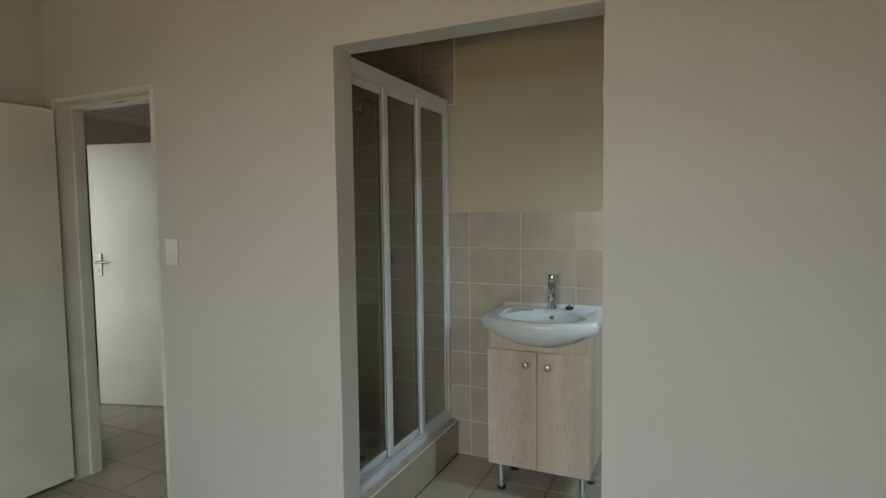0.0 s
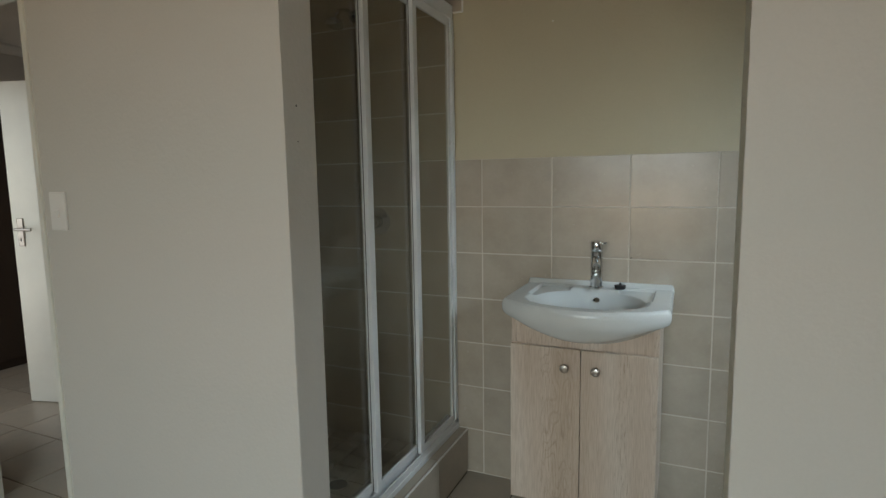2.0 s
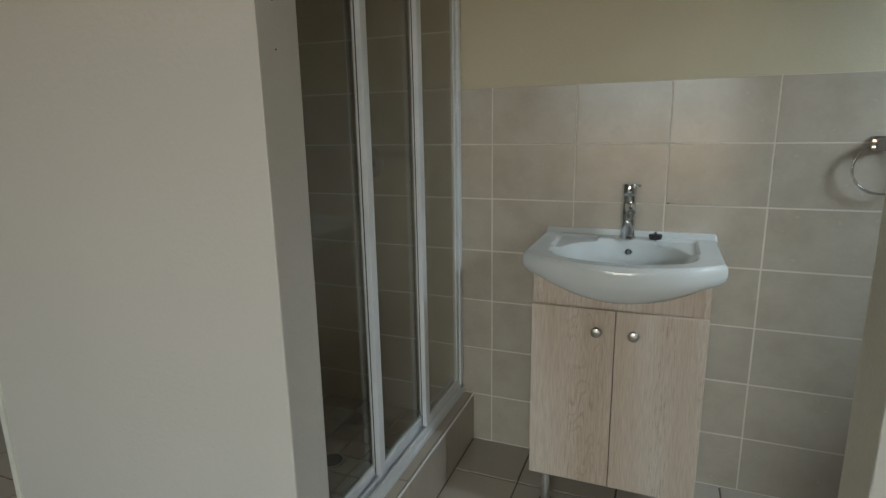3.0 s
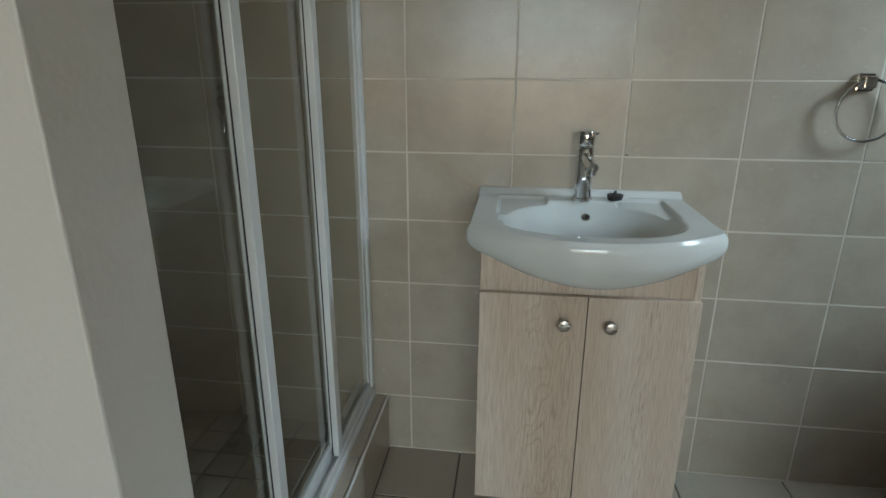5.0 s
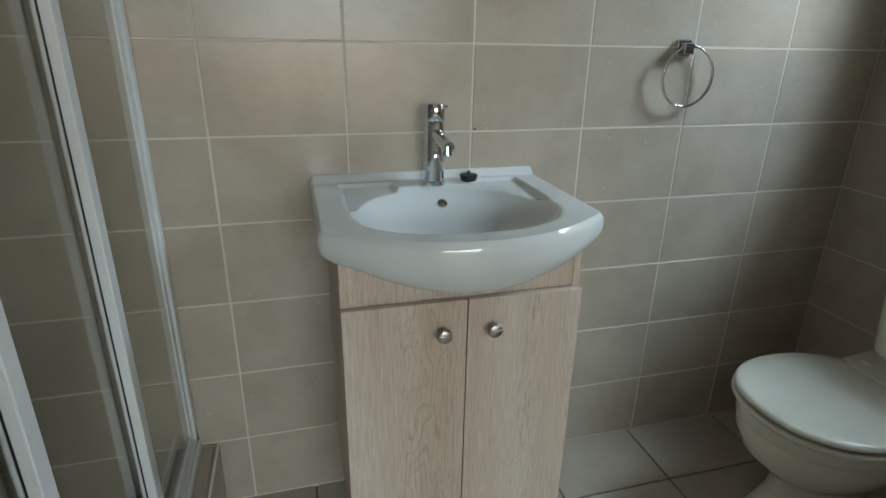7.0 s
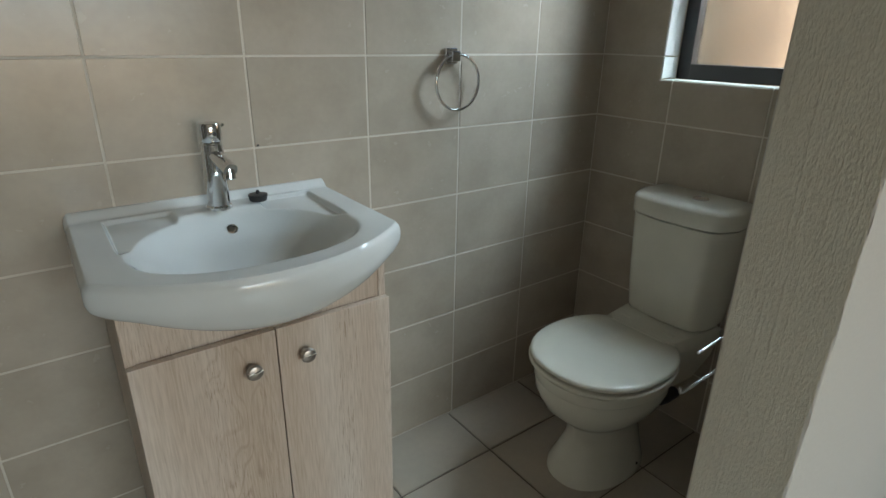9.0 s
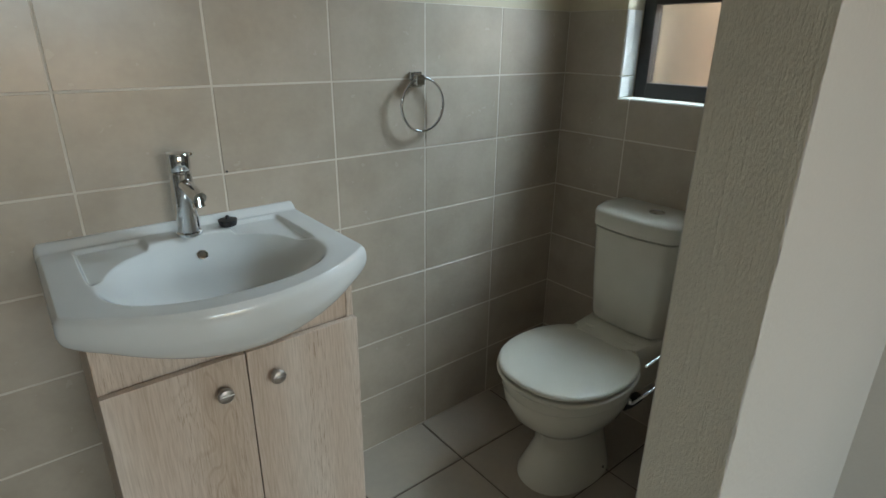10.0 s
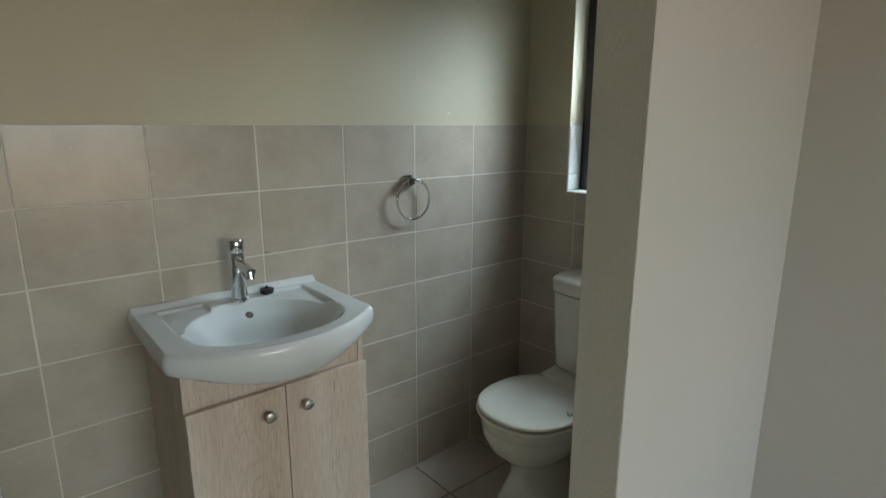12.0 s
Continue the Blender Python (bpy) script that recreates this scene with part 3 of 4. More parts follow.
def basin():
    """A ceramic inset basin: flat rim, bowed front, oval bowl, tap ledge and upstand at the wall."""
    bs = thing("wash_basin", (CX, CF, 0.895), "glossy white ceramic wash basin with a bowed front", "basin")
    HX, back, side_y, front = 0.279, 0.388, 0.005, -0.112
    top = 0.034
    cy = 0.125

    def front_y(x):
        u = min(1.0, abs(x) / HX)
        return side_y + (front - side_y) * (1 - u ** 2.1)

    def inside(x, y):
        if abs(x) > HX or y > back:
            return False
        if y < front_y(x):
            return False
        cr = 0.022
        for sx in (-1, 1):
            dx, dy = sx * x - (HX - cr), y - (back - cr)
            if dx > 0 and dy > 0 and dx * dx + dy * dy > cr * cr:
                return False
        return True

    N = 360
    dirs = [(math.cos(2 * math.pi * k / N), math.sin(2 * math.pi * k / N)) for k in range(N)]
    rad = []
    for c, s in dirs:
        lo, hi = 0.05, 0.6
        for _ in range(30):
            mid = (lo + hi) / 2
            lo, hi = (mid, hi) if inside(c * mid, cy + s * mid) else (lo, mid)
        rad.append(lo)
    # round off the two front corners
    rad = [r if s > 0.15 else sum(rad[(k + i) % N] for i in range(-1, 2)) / 3 for k, (r, (c, s)) in enumerate(zip(rad, dirs))]

    def sm(a, b, x):
        t = max(0.0, min(1.0, (x - a) / (b - a)))
        return t * t * (3 - 2 * t)

    def height(x, y):
        # bowl: a wide oval dish, steeper at the back under the tap
        yb = y - 0.090
        ry = 0.152 if yb < 0 else 0.200
        m = ((abs(x) / 0.214) ** 2.3 + (abs(yb) / ry) ** 2.3) ** (1 / 2.3)
        v = 1 - min(m, 1.5) ** 2.0
        depth = 0.124 * 0.5 * (v + math.sqrt(v * v + 0.0012))
        depth = max(0.0, depth - 0.0010 * sm(1.0, 1.3, m))
        # soap dishes beside the tap platform, open to the bowl, with a straight outer wall
        ledge = sm(0.090, 0.101, abs(x) + 0.10 * (0.33 - y)) * (1 - sm(0.214, 0.223, abs(x))) * sm(0.10, 0.17, y) * (1 - sm(0.326, 0.335, y))
        depth = max(depth, ledge * (0.0085 + 0.030 * max(0.0, 0.33 - y)))
        up = 0.016 * sm(0.345, 0.366, y)
        return top - depth + up

    rings = []
    M = 150
    for j in range(1, M + 1):
        f = (j / M) ** 0.9
        ring = []
        for (c, s), r in zip(dirs, rad):
            q = r * f
            x, y = c * q, cy + s * q
            ring.append((x, y, height(x, y) - (0.0012 if j == M - 1 else 0.0) - (0.004 if j == M else 0.0)))
        rings.append(ring)
    edge = [(r, p[2]) for r, p in zip(rad, rings[-1])]

    def skirt(k, grow, z):
        c, s = dirs[k]
        return c * (rad[k] + grow), cy + s * (rad[k] + grow), z

    for grow, dz in ((0.0030, -0.003), (0.0055, -0.009), (0.0068, -0.017)):
        rings.append([skirt(k, grow, edge[k][1] + dz) for k in range(N)])
    # the apron under the rim runs on into a shallow keel, deepest in the middle
    for f, inset in ((0.0, 0.0), (0.15, 0.0006), (0.30, 0.003), (0.40, 0.0065), (0.52, 0.013), (0.64, 0.021), (0.75, 0.031), (0.85, 0.045), (0.93, 0.065), (0.98, 0.090), (1.0, 0.120)):
        ring = []
        for k, ((c, s), r) in enumerate(zip(dirs, rad)):
            low = -0.094 + 0.080 * min(1.0, (abs(c) * r / 0.275) ** 2) - 0.010 * sm(0.22, 0.27, abs(c) * r)
            z0 = edge[k][1] - 0.022
            q = r + 0.007 - inset * (0.04 + 0.96 * min(1.0, (z0 - low) / 0.107) ** 1.5)
            ring.append((c * q, cy + s * q, z0 + (low - z0) * f))
        rings.append(ring)
    # the underside draws in to the waste outlet
    rings.append([(x * 0.5, cy + (y - cy) * 0.5, -0.125) for x, y, z in rings[-1]])
    part("bowl", loft(bmesh.new(), rings), CERAMIC, bs, smooth=True)
    # overflow and waste
    yo = 0.20
    while height(0.012, yo) < -0.005:
        yo += 0.0005
    slope = math.degrees(math.atan2(height(0.012, yo + 0.004) - height(0.012, yo - 0.004), 0.008))
    ov = pose(0.012, yo, height(0.012, yo), slope, 0, 0)
    part("overflow", lathe(bmesh.new(), [(0.0115, -0.002), (0.0115, 0.002), (0.0085, 0.003), (0.0080, 0.0005)], ov, 20), CHROME, bs, "chrome overflow ring", smooth=True)
    part("overflow_hole", lathe(bmesh.new(), [(0.0078, 0.0), (0.0078, 0.0012)], ov, 16), CHROME, bs, "grey overflow hole")
    part("waste", lathe(bmesh.new(), [(0.030, 0.0), (0.030, 0.003), (0.022, 0.0035), (0.018, 0.001)], pose(0, 0.090, height(0, 0.090) - 0.0008, 0, 0, 0), 24), CHROME, bs, "chrome waste ring", smooth=True)
    return bs


basin()

tap = thing("basin_tap", (-0.318, 2.952, 0.929), "chrome single lever mixer tap on the basin", "tap")
part("base_ring", lathe(bmesh.new(), [(0.0275, 0), (0.0275, 0.006), (0.0245, 0.009)], n=28), CHROME, tap, smooth=True)
part("column", lathe(bmesh.new(), [(0.0240, 0.008), (0.0235, 0.06), (0.0235, 0.140), (0.0215, 0.142), (0.0215, 0.145)], n=28), CHROME, tap, smooth=True)
spout = part("spout", tube(bmesh.new(), [(0.0, -0.004, 0.120), (0.005, -0.036, 0.111), (0.010, -0.068, 0.101), (0.012, -0.080, 0.097)], 0.0145, 18), CHROME, tap, smooth=True)
part("aerator", lathe(bmesh.new(), [(0.012, 0.0), (0.0125, -0.022), (0.010, -0.024)], pose(0.0105, -0.070, 0.101, -10, 0, 0), 18), CHROME, spout, smooth=True)
cap = part("lever_cap", lathe(bmesh.new(), [(0.0220, 0.146), (0.0240, 0.149), (0.0240, 0.180), (0.0220, 0.184), (0.010, 0.186)], n=28), CHROME, tap, smooth=True)
part("lever", tube(bmesh.new(), [(0.012, 0.006, 0.170), (0.028, 0.014, 0.175), (0.032, 0.016, 0.176)], 0.0045), CHROME, cap, smooth=True)
part("dot", lathe(bmesh.new(), [(0.0045, 0), (0.0045, 0.0012)], pose(0.004, -0.0236, 0.164, 90, 0, 10), 12), DARK, cap, "dark marker dot")

plug = thing("basin_plug", (-0.229, 2.960, 0.9285), "black rubber basin plug lying on the basin rim", "plug")
part("stopper", lathe(bmesh.new(), [(0.014, 0), (0.019, 0.002), (0.0215, 0.013), (0.0215, 0.016), (0.008, 0.018)], n=24), BLACK, plug, smooth=True)
part("loop", lathe(bmesh.new(), [(0.005, 0.016), (0.004, 0.024), (0.0025, 0.026)], n=12), BLACK, plug, smooth=True)

# ---- towel ring ----
ring = thing("towel_ring", (0.362, BACK, 1.238), "chrome towel ring on the tiled wall", "towel ring")
part("mount", boxed(-0.021, 0.021, -0.010, 0, -0.022, 0.022, 0.003), CHROME, ring)
part("block", boxed(-0.014, 0.016, -0.031, -0.010, -0.015, 0.014, 0.003), CHROME, ring)
bm = bmesh.new()
R, n, k = 0.075, 56, 10
rows = [[bm.verts.new(((R + 0.0042 * math.cos(2 * math.pi * b / k)) * math.sin(2 * math.pi * a / n) + 0.012, -0.022 + 0.0042 * math.sin(2 * math.pi * b / k) - 0.003,
                       (R + 0.0042 * math.cos(2 * math.pi * b / k)) * math.cos(2 * math.pi * a / n) - 0.070)) for b in range(k)] for a in range(n)]
for a in range(n):
    for b in range(k):
        bm.faces.new((rows[a][b], rows[(a + 1) % n][b], rows[(a + 1) % n][(b + 1) % k], rows[a][(b + 1) % k]))
part("ring", bm, CHROME, ring, smooth=True)


# ---- toilet ----
TY = 2.568


def toilet():
    """A close-coupled pan with cistern, facing away from the window wall; x from the front tip."""
    t = thing("toilet", (0.395, TY, FLOOR), "off-white ceramic close-coupled toilet with closed lid", "toilet")
    t.scale = (1.03, 1.02, 0.98)
    n = 56

    def egg(cx, af, ab, b, z, p=2.2, flat=None):
        ring = []
        for k in range(n):
            th = 2 * math.pi * k / n
            c, s = math.cos(th), math.sin(th)
            a = af if c < 0 else ab
            x = cx + a * math.copysign(abs(c) ** (2 / p), c)
            y = b * math.copysign(abs(s) ** (2 / p), s)
            ring.append((x if flat is None else min(x, flat), y, z))
        return ring

    pan = [egg(0.245, 0.176, 0.16, 0.120, 0.0), egg(0.245, 0.174, 0.16, 0.118, 0.014), egg(0.246, 0.148, 0.155, 0.099, 0.06), egg(0.247, 0.122, 0.15, 0.082, 0.12), egg(0.246, 0.125, 0.155, 0.086, 0.175),
           egg(0.242, 0.160, 0.17, 0.114, 0.215), egg(0.232, 0.199, 0.19, 0.150, 0.262), egg(0.224, 0.214, 0.21, 0.168, 0.315), egg(0.219, 0.212, 0.22, 0.170, 0.346), egg(0.218, 0.210, 0.222, 0.171, 0.351), egg(0.218, 0.213, 0.222, 0.177, 0.356), egg(0.217, 0.214, 0.222, 0.179, 0.386), egg(0.217, 0.207, 0.22, 0.173, 0.394), egg(0.217, 0.196, 0.21, 0.162, 0.396)]
    part("pan", loft(bmesh.new(), pan), TOILET, t, smooth=True)
    neck = [[(x, y, z) for x, y in ((0.36, -w), (0.60, -w2), (0.60, w2), (0.36, w))] for w, w2, z in ((0.075, 0.085, 0.22), (0.10, 0.12, 0.32), (0.120, 0.145, 0.40), (0.118, 0.143, 0.432), (0.112, 0.138, 0.440))]
    bm = loft(bmesh.new(), neck)
    bmesh.ops.bevel(bm, geom=[e for e in bm.edges if abs(e.verts[0].co.z - e.verts[1].co.z) > 0.004], offset=0.018, segments=3, affect="EDGES")
    part("shelf", bm, TOILET, t, smooth=True)
    seat = [egg(0.210, 0.202, 0.21, 0.180, 0.3965, 2.25, 0.41), egg(0.210, 0.212, 0.21, 0.190, 0.398, 2.25, 0.41), egg(0.210, 0.217, 0.21, 0.195, 0.401, 2.25, 0.41), egg(0.210, 0.217, 0.21, 0.195, 0.406, 2.25, 0.41), egg(0.210, 0.214, 0.21, 0.192, 0.4095, 2.25, 0.41), egg(0.210, 0.204, 0.20, 0.182, 0.4105, 2.25, 0.40), egg(0.210, 0.198, 0.20, 0.176, 0.408, 2.25, 0.40)]
    part("seat", loft(bmesh.new(), seat), LID, t, smooth=True)
    lid = [egg(0.210, 0.190, 0.205, 0.168, 0.4165, 2.25, 0.415), egg(0.210, 0.207, 0.215, 0.185, 0.4172, 2.25, 0.415), egg(0.210, 0.213, 0.215, 0.191, 0.4195, 2.25, 0.415), egg(0.210, 0.213, 0.215, 0.191, 0.424, 2.25, 0.415), egg(0.210, 0.211, 0.213, 0.189, 0.428, 2.25, 0.413), egg(0.210, 0.204, 0.208, 0.182, 0.4315, 2.25, 0.408),
           egg(0.210, 0.170, 0.18, 0.140, 0.4365, 2.2, 0.38), egg(0.210, 0.09, 0.09, 0.07, 0.4405), egg(0.210, 0.02, 0.02, 0.016, 0.4415)]
    lid = part("lid", loft(bmesh.new(), lid), LID, t, smooth=True)
    for x, y in ((0.04, -0.08), (0.04, 0.08), (0.33, -0.14), (0.33, 0.14)):
        part("buffer", boxed(x - 0.008, x + 0.008, y - 0.008, y + 0.008, 0.4070, 0.4170), LID, lid)
    for y in (-0.075, 0.075):
        part("hinge", lathe(bmesh.new(), [(0.008, -0.016), (0.009, 0), (0.008, 0.016)], pose(0.408, y, 0.436, 90, 0, 0), 16), LID, t, smooth=True)
        part("bolt_cap", lathe(bmesh.new(), [(0.0065, 0), (0.006, 0.004), (0.003, 0.006)], pose(0.300, y * 1.40, 0.022, 0, 0, 0), 14), DARK, t, smooth=True)

    def tank(hw, front, bow, z):
        """Straight back at the wall, rounded sides, bowed front."""
        back, ring = 0.612, []
        for k in range(25):
            u = -1 + 2 * k / 24
            ring.append((front - bow * (1 - u * u) + 0.060 * max(0, (abs(u) - 0.74) / 0.26) ** 2.2, hw * (u if abs(u) < 1 else u), z))
        ring += [(back, hw * 0.97, z), (back, 0, z), (back, -hw * 0.97, z)]
        return ring

    part("cistern", loft(bmesh.new(), [tank(0.122, 0.482, 0.018, 0.440), tank(0.134, 0.473, 0.020, 0.447), tank(0.136, 0.469, 0.022, 0.462), tank(0.146, 0.467, 0.024, 0.55), tank(0.153, 0.463, 0.026, 0.68), tank(0.157, 0.460, 0.028, 0.778), tank(0.150, 0.468, 0.028, 0.781)]), TOILET, t, smooth=True)
    lid2 = part("cistern_lid", loft(bmesh.new(), [tank(0.148, 0.470, 0.028, 0.7815), tank(0.155, 0.464, 0.028, 0.7845), tank(0.163, 0.456, 0.029, 0.786), tank(0.164, 0.455, 0.030, 0.830), tank(0.161, 0.458, 0.029, 0.838), tank(0.153, 0.466, 0.026, 0.844), tank(0.140, 0.485, 0.020, 0.847)]), TOILET, t, smooth=True)
    part("flush_button", lathe(bmesh.new(), [(0.024, 0), (0.024, 0.003), (0.020, 0.005), (0.019, 0.003), (0.008, 0.004)], pose(0.530, -0.03, 0.8465), 24), CHROME, lid2, "chrome flush button", smooth=True)
    part("inlet_pipe", tube(bmesh.new(), [(0.47, -0.095, 0.215), (0.42, -0.095, 0.215), (0.392, -0.092, 0.218)], 0.019, 16), BLACK, t, "black rubber pipe elbow")
    return t


toilet()

tp = thing("toilet_roll_holder", (0.330, INNER, 0.752), "chrome wire toilet roll holder on the wall", "toilet roll holder")
part("mount", boxed(-0.022, 0.022, 0, 0.010, -0.020, 0.020, 0.003), CHROME, tp)
part("arm", tube(bmesh.new(), [(0, 0.008, 0), (0, 0.070, -0.010), (-0.004, 0.092, -0.030), (-0.016, 0.098, -0.040), (-0.112, 0.098, -0.044), (-0.122, 0.098, -0.040), (-0.125, 0.098, -0.030)], 0.0028), CHROME, tp, smooth=True)
part("flap_arm", tube(bmesh.new(), [(0.0, 0.008, 0.012), (-0.004, 0.06, 0.034), (-0.02, 0.095, 0.036), (-0.092, 0.095, 0.031)], 0.0028), CHROME, tp, smooth=True)


# ---- tiles, piece by piece ----
TILES = {}


def tile_mesh(w, h, t, mat, name="tile", b=0.0016):
    key = (round(w, 3), round(h, 3), t, mat.name)
    if key not in TILES:
        x, y = w / 2, h / 2
        ring = lambda dx, z: [(-x + dx, -y + dx, z), (x - dx, -y + dx, z), (x - dx, y - dx, z), (-x + dx, y - dx, z)]
        TILES[key] = mesh_of(name, loft(bmesh.new(), [ring(0, 0), ring(0, t - b), ring(b, t)]), mat)
    return TILES[key]


rng = random.Random(11)


def lay(parent, us, vs, place, t, mat, joint, wobble=0.0004, name="tile"):
    """Tiles between the lines us and vs; place(u, v) gives the pose of a tile's middle, its face along local z."""
    for a, b in zip(us, us[1:]):
        for c, d in zip(vs, vs[1:]):
            if b - a < 0.008 or d - c < 0.008:
                continue
            ob = new(name, tile_mesh(b - a - joint, d - c - joint, t, mat, name))
            ob.parent = parent
            ob.matrix_basis = place((a + b) / 2, (c + d) / 2) @ pose(0, 0, rng.uniform(-wobble, wobble * 0.3), rng.uniform(-0.12, 0.12), rng.uniform(-0.12, 0.12), rng.uniform(-0.08, 0.08))


def lines(lo, hi, origin, pitch):
    k0 = math.ceil((lo - origin) / pitch - 0.02)
    mids = []
    while origin + k0 * pitch < hi - 0.004:
        if origin + k0 * pitch > lo + 0.004:
            mids.append(origin + k0 * pitch)
        k0 += 1
    return [lo, *mids, hi]


rows_low = lines(FLOOR + 0.001, TILE_TOP, ROW0 + ROW, ROW)
rows_high = lines(TILE_TOP, CEILING - 0.01, ROW0 + ROW, ROW)
on_back = lambda u, v: pose(u, BACK + 0.008, v, 90, 0, 0)
on_right = lambda u, v: pose(RIGHT + 0.008, u, v, 90, 0, -90)
on_left = lambda u, v: pose(SHOWER_L - 0.008, u, v, 90, 0, 90)

part("grout", boxed(SHOWER_L, RIGHT + 0.007, BACK + 0.0009, BACK + 0.008, 0, TILE_TOP - 0.001), GROUT, wall_back)
part("grout", boxed(SHOWER_L, -0.942, BACK + 0.0009, BACK + 0.008, TILE_TOP - 0.001, CEILING - 0.012), GROUT, wall_back)
part("grout", boxed(-0.942, -0.900, BACK + 0.0009, BACK + 0.008, 2.062, CEILING - 0.012), GROUT, wall_back)
lay(wall_back, [x for x in lines(SHOWER_L, RIGHT + 0.004, COL0, COL) if not 0.98 < x < RIGHT - 0.004], rows_low, on_back, 0.008, TILE, 0.0032)
STEP = 2.062
lay(wall_back, lines(SHOWER_L, -0.940, COL0, COL), [z for z in rows_high if z < 2.0] + [STEP], on_back, 0.008, TILE, 0.0032)
lay(wall_back, lines(SHOWER_L, -0.899, COL0, COL), [STEP] + [z for z in rows_high if z > 2.1], on_back, 0.008, TILE, 0.0032)
part("tile_trim", boxed(-0.899, -0.894, BACK - 0.001, BACK + 0.0085, STEP - 0.004, CEILING - 0.012, 0.001), PLASTIC, wall_back, "white plastic tile edging")
part("tile_trim", boxed(-0.940, -0.899, BACK - 0.001, BACK + 0.0085, STEP - 0.004, STEP + 0.001, 0.001), PLASTIC, wall_back, "white plastic tile edging")
part("tile_trim", boxed(-0.894, -0.8885, INNER, BACK, 0.2195, 0.2262, 0.001), PLASTIC, kerb, "pale tile edging")
part("drill_hole", lathe(bmesh.new(), [(0.0028, 0), (0.0028, 0.0011)], pose(-0.197, BACK + 0.0005, 1.043, 90, 0, 0), 10), DARK, wall_back, "small dark drill hole")
for x, z in ((-0.514, 1.974), (0.575, 1.488)):
    part("drill_hole", lathe(bmesh.new(), [(0.004, 0), (0.004, 0.0008)], pose(x, BACK + 0.0081, z, 90, 0, 0), 10), FRAME_PAINT, wall_back, "small filled hole")
for z in (1.548, 1.457):
    part("nail_hole", lathe(bmesh.new(), [(0.0035 if z > 1.5 else 0.002, 0), (0.002, 0.0010)], pose(OPEN_L - 0.0001, 1.954, z, 0, 90, 0), 10), DARK, wall_front, "small dark nail hole")
part("nail_hole", lathe(bmesh.new(), [(0.003, 0), (0.002, 0.0010)], pose(0.533, FRONT + 0.0001, 1.618, 90, 0, 0), 10), FRAME_PAINT, wall_front, "small filled nail hole")
drain = thing("shower_drain", (-1.30, 2.57, 0.0995), "round metal shower drain in the tiled floor", "drain")
part("rim", lathe(bmesh.new(), [(0.048, 0), (0.048, 0.0025), (0.041, 0.003), (0.040, 0.0015)], n=28), NICKEL, drain, smooth=True)
part("grate", lathe(bmesh.new(), [(0.040, 0.0002), (0.040, 0.0016)], n=28), DARK, drain, "dark slotted grate")

part("grout", boxed(RIGHT + 0.0009, RIGHT + 0.008, INNER, BACK, 0, 1.163), GROUT, wall_right)
part("grout", boxed(RIGHT + 0.0009, RIGHT + 0.008, 2.795, BACK, 1.163, TILE_TOP - 0.001), GROUT, wall_right)
part("grout", boxed(RIGHT + 0.0009, RIGHT + 0.008, INNER, 2.204, 1.163, TILE_TOP - 0.001), GROUT, wall_right)
low = [z for z in rows_low if z < 1.1]
lay(wall_right, lines(INNER, BACK, 2.745, COL), low, on_right, 0.008, TILE, 0.0032)
LOW, HIGH = low[-1], low[-1] + ROW
lay(wall_right, [INNER] + [y for y in lines(INNER, BACK, 2.745, COL) if 2.21 < y < 2.75], [LOW, 1.170], on_right, 0.008, TILE, 0.0032)
lay(wall_right, [2.789, BACK], [HIGH, TILE_TOP], on_right, 0.008, TILE, 0.0032)
lay(wall_right, [INNER, 2.210], [1.170, HIGH, TILE_TOP], on_right, 0.008, TILE, 0.0032)
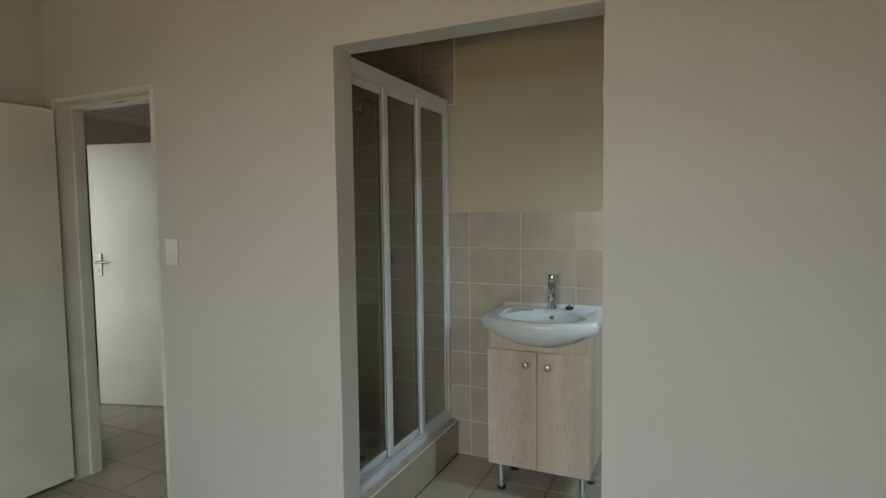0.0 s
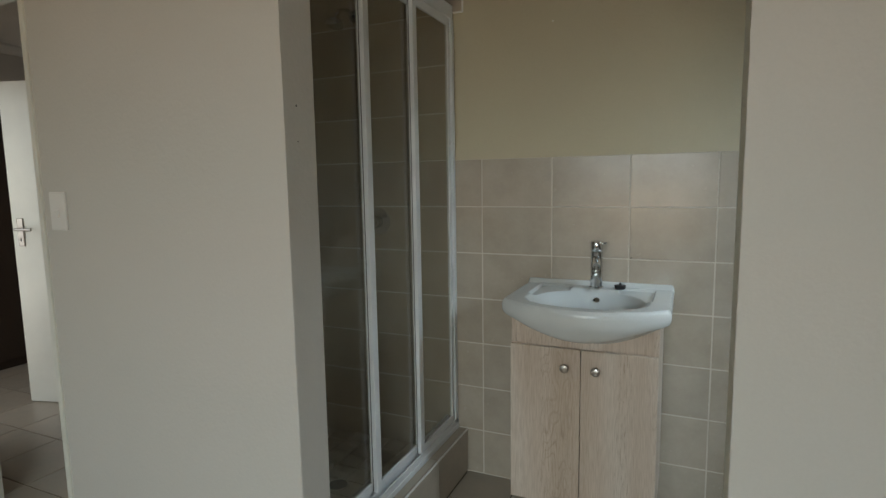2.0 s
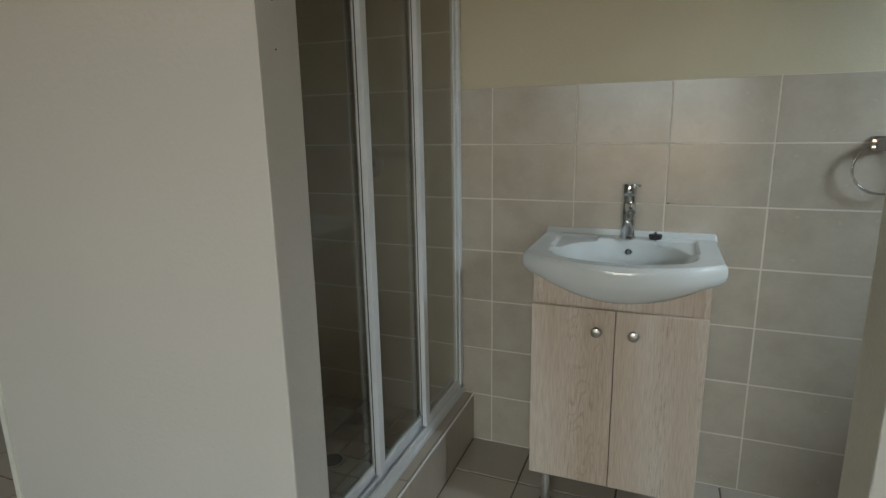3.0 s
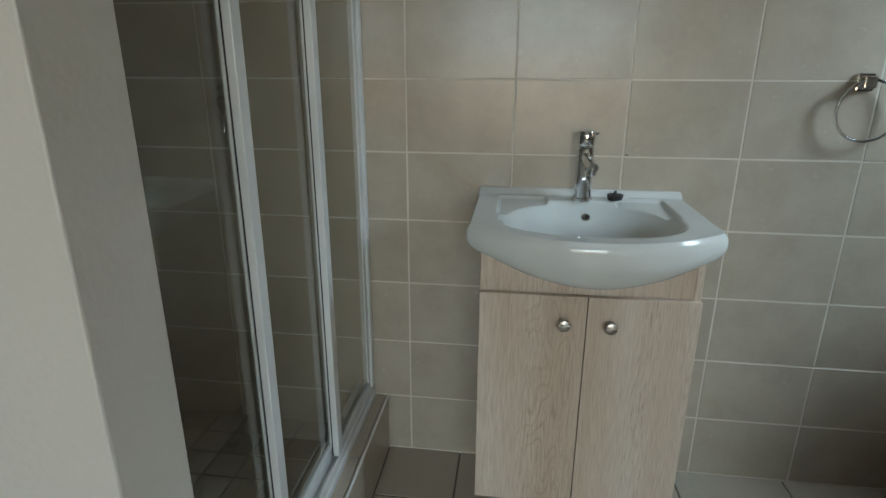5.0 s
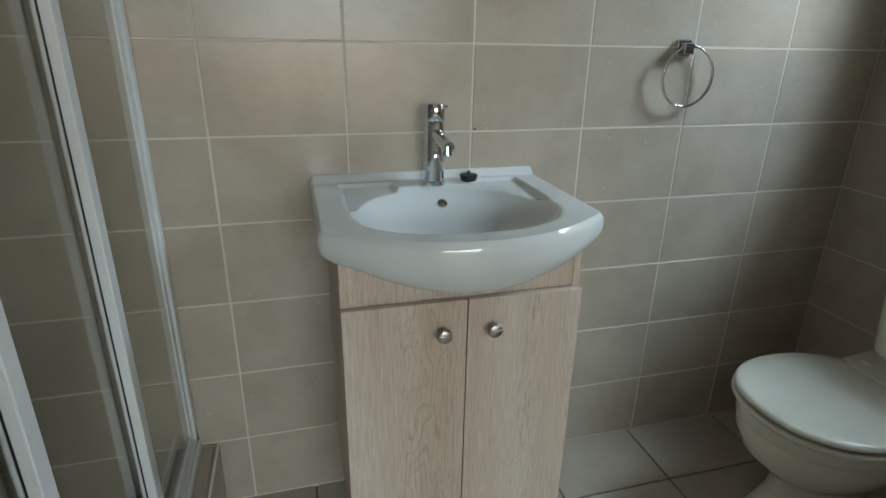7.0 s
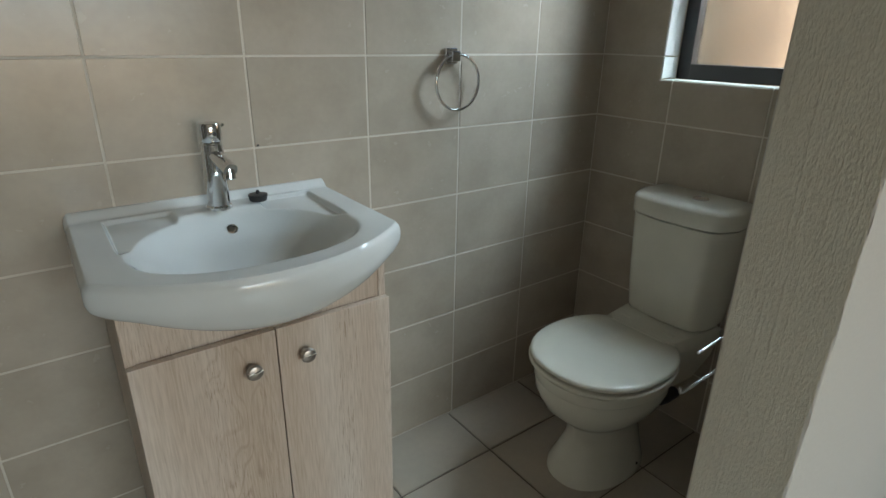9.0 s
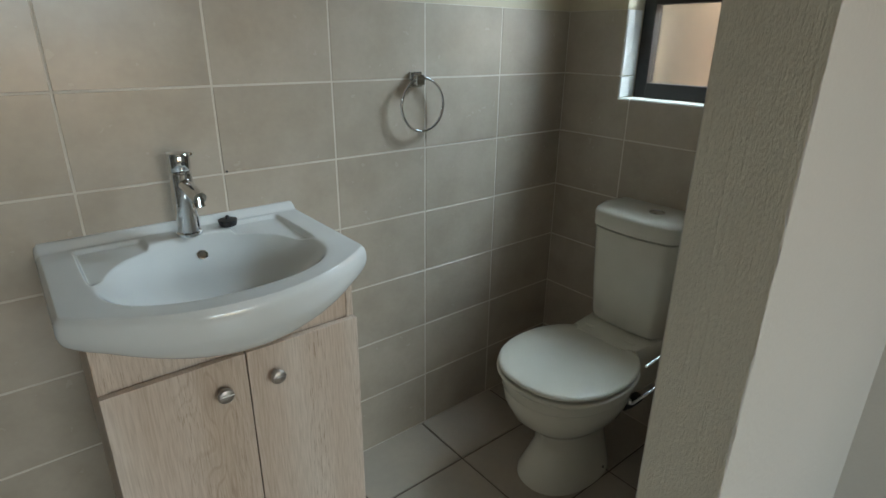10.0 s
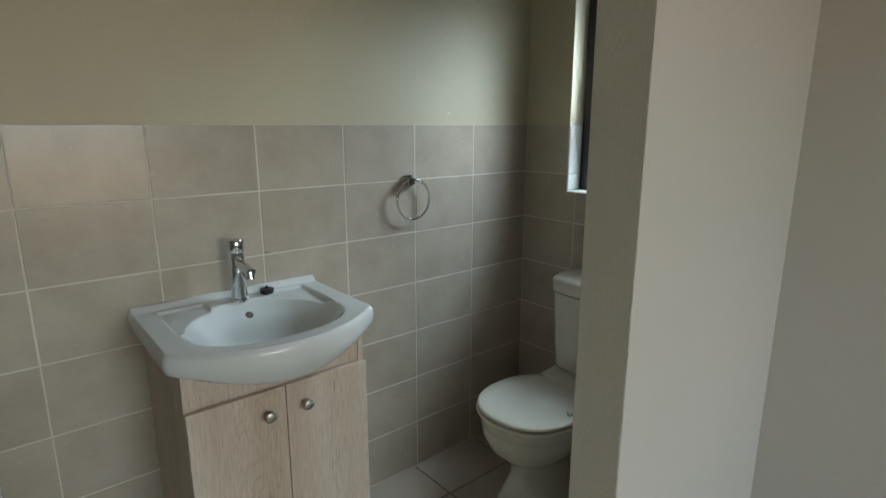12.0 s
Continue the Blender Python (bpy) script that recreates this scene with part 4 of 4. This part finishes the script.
# one tile is notched round the corner of the window
g = 0.0016
notched = lambda d, x: [(x, y, z) for y, z in ((2.745 + g + d, LOW + g + d), (BACK - g - d, LOW + g + d), (BACK - g - d, HIGH - g - d), (2.789 + g + d, HIGH - g - d), (2.789 + g + d, 1.170 - g - d), (2.745 + g + d, 1.170 - g - d))]
part("tile", loft(bmesh.new(), [notched(0, RIGHT + 0.008), notched(0, RIGHT + 0.0016), notched(0.0016, RIGHT)]), TILE, wall_right)
# the window reveal
lay(wall_right, [RIGHT + 0.002, 1.112], [1.172] + [z for z in rows_low if z > 1.2], lambda u, v: pose(u, 2.795, v, 90, 0, 0), 0.008, SILL, 0.003)
lay(wall_right, [RIGHT + 0.002, 1.112], [2.212, 2.441, 2.745, 2.789], lambda u, v: pose(u, v, 1.164, 0, 0, 0), 0.008, SILL, 0.003)

part("grout", boxed(SHOWER_L - 0.008, SHOWER_L - 0.0009, INNER, BACK, 0.09, CEILING - 0.012), GROUT, wall_shower)
lay(wall_shower, lines(INNER, BACK, BACK - COL, COL), rows_low[1:] + rows_high[1:], on_left, 0.008, TILE, 0.0032)

lay(kerb, lines(INNER, BACK, 2.40, COL), [FLOOR + 0.003, 0.224], lambda u, v: pose(-0.898, u, v, 90, 0, 90), 0.008, FLOOR_TILE, 0.003)
lay(kerb, [-0.992, -0.899], lines(INNER, BACK, 2.40, COL), lambda u, v: pose(u, v, 0.217, 0, 0, 0), 0.008, FLOOR_TILE, 0.003)
lay(tray, lines(SHOWER_L, -0.992, -0.995, 0.102), lines(INNER, BACK, BACK, 0.102), lambda u, v: pose(u, v, 0.0935, 0, 0, 0), 0.006, SHOWER_TILE, 0.005)

flat = lambda u, v: pose(u, v, FLOOR - 0.008, 0, 0, 0)
lay(floor_bath, lines(-0.892, RIGHT + 0.006, 0.386, 0.344), lines(FRONT, BACK + 0.006, 2.792, 0.344), flat, 0.008, FLOOR_TILE, 0.006)
lay(floor_hall, lines(-4.62, -1.96, -2.690, 0.342), lines(FRONT, 4.46, 2.140, 0.342), flat, 0.008, FLOOR_TILE, 0.006)
lay(floor_bed, lines(BED_L, BED_R, -2.690, 0.342), lines(BED_BACK, FRONT, 2.140, 0.342), flat, 0.008, FLOOR_TILE, 0.006)
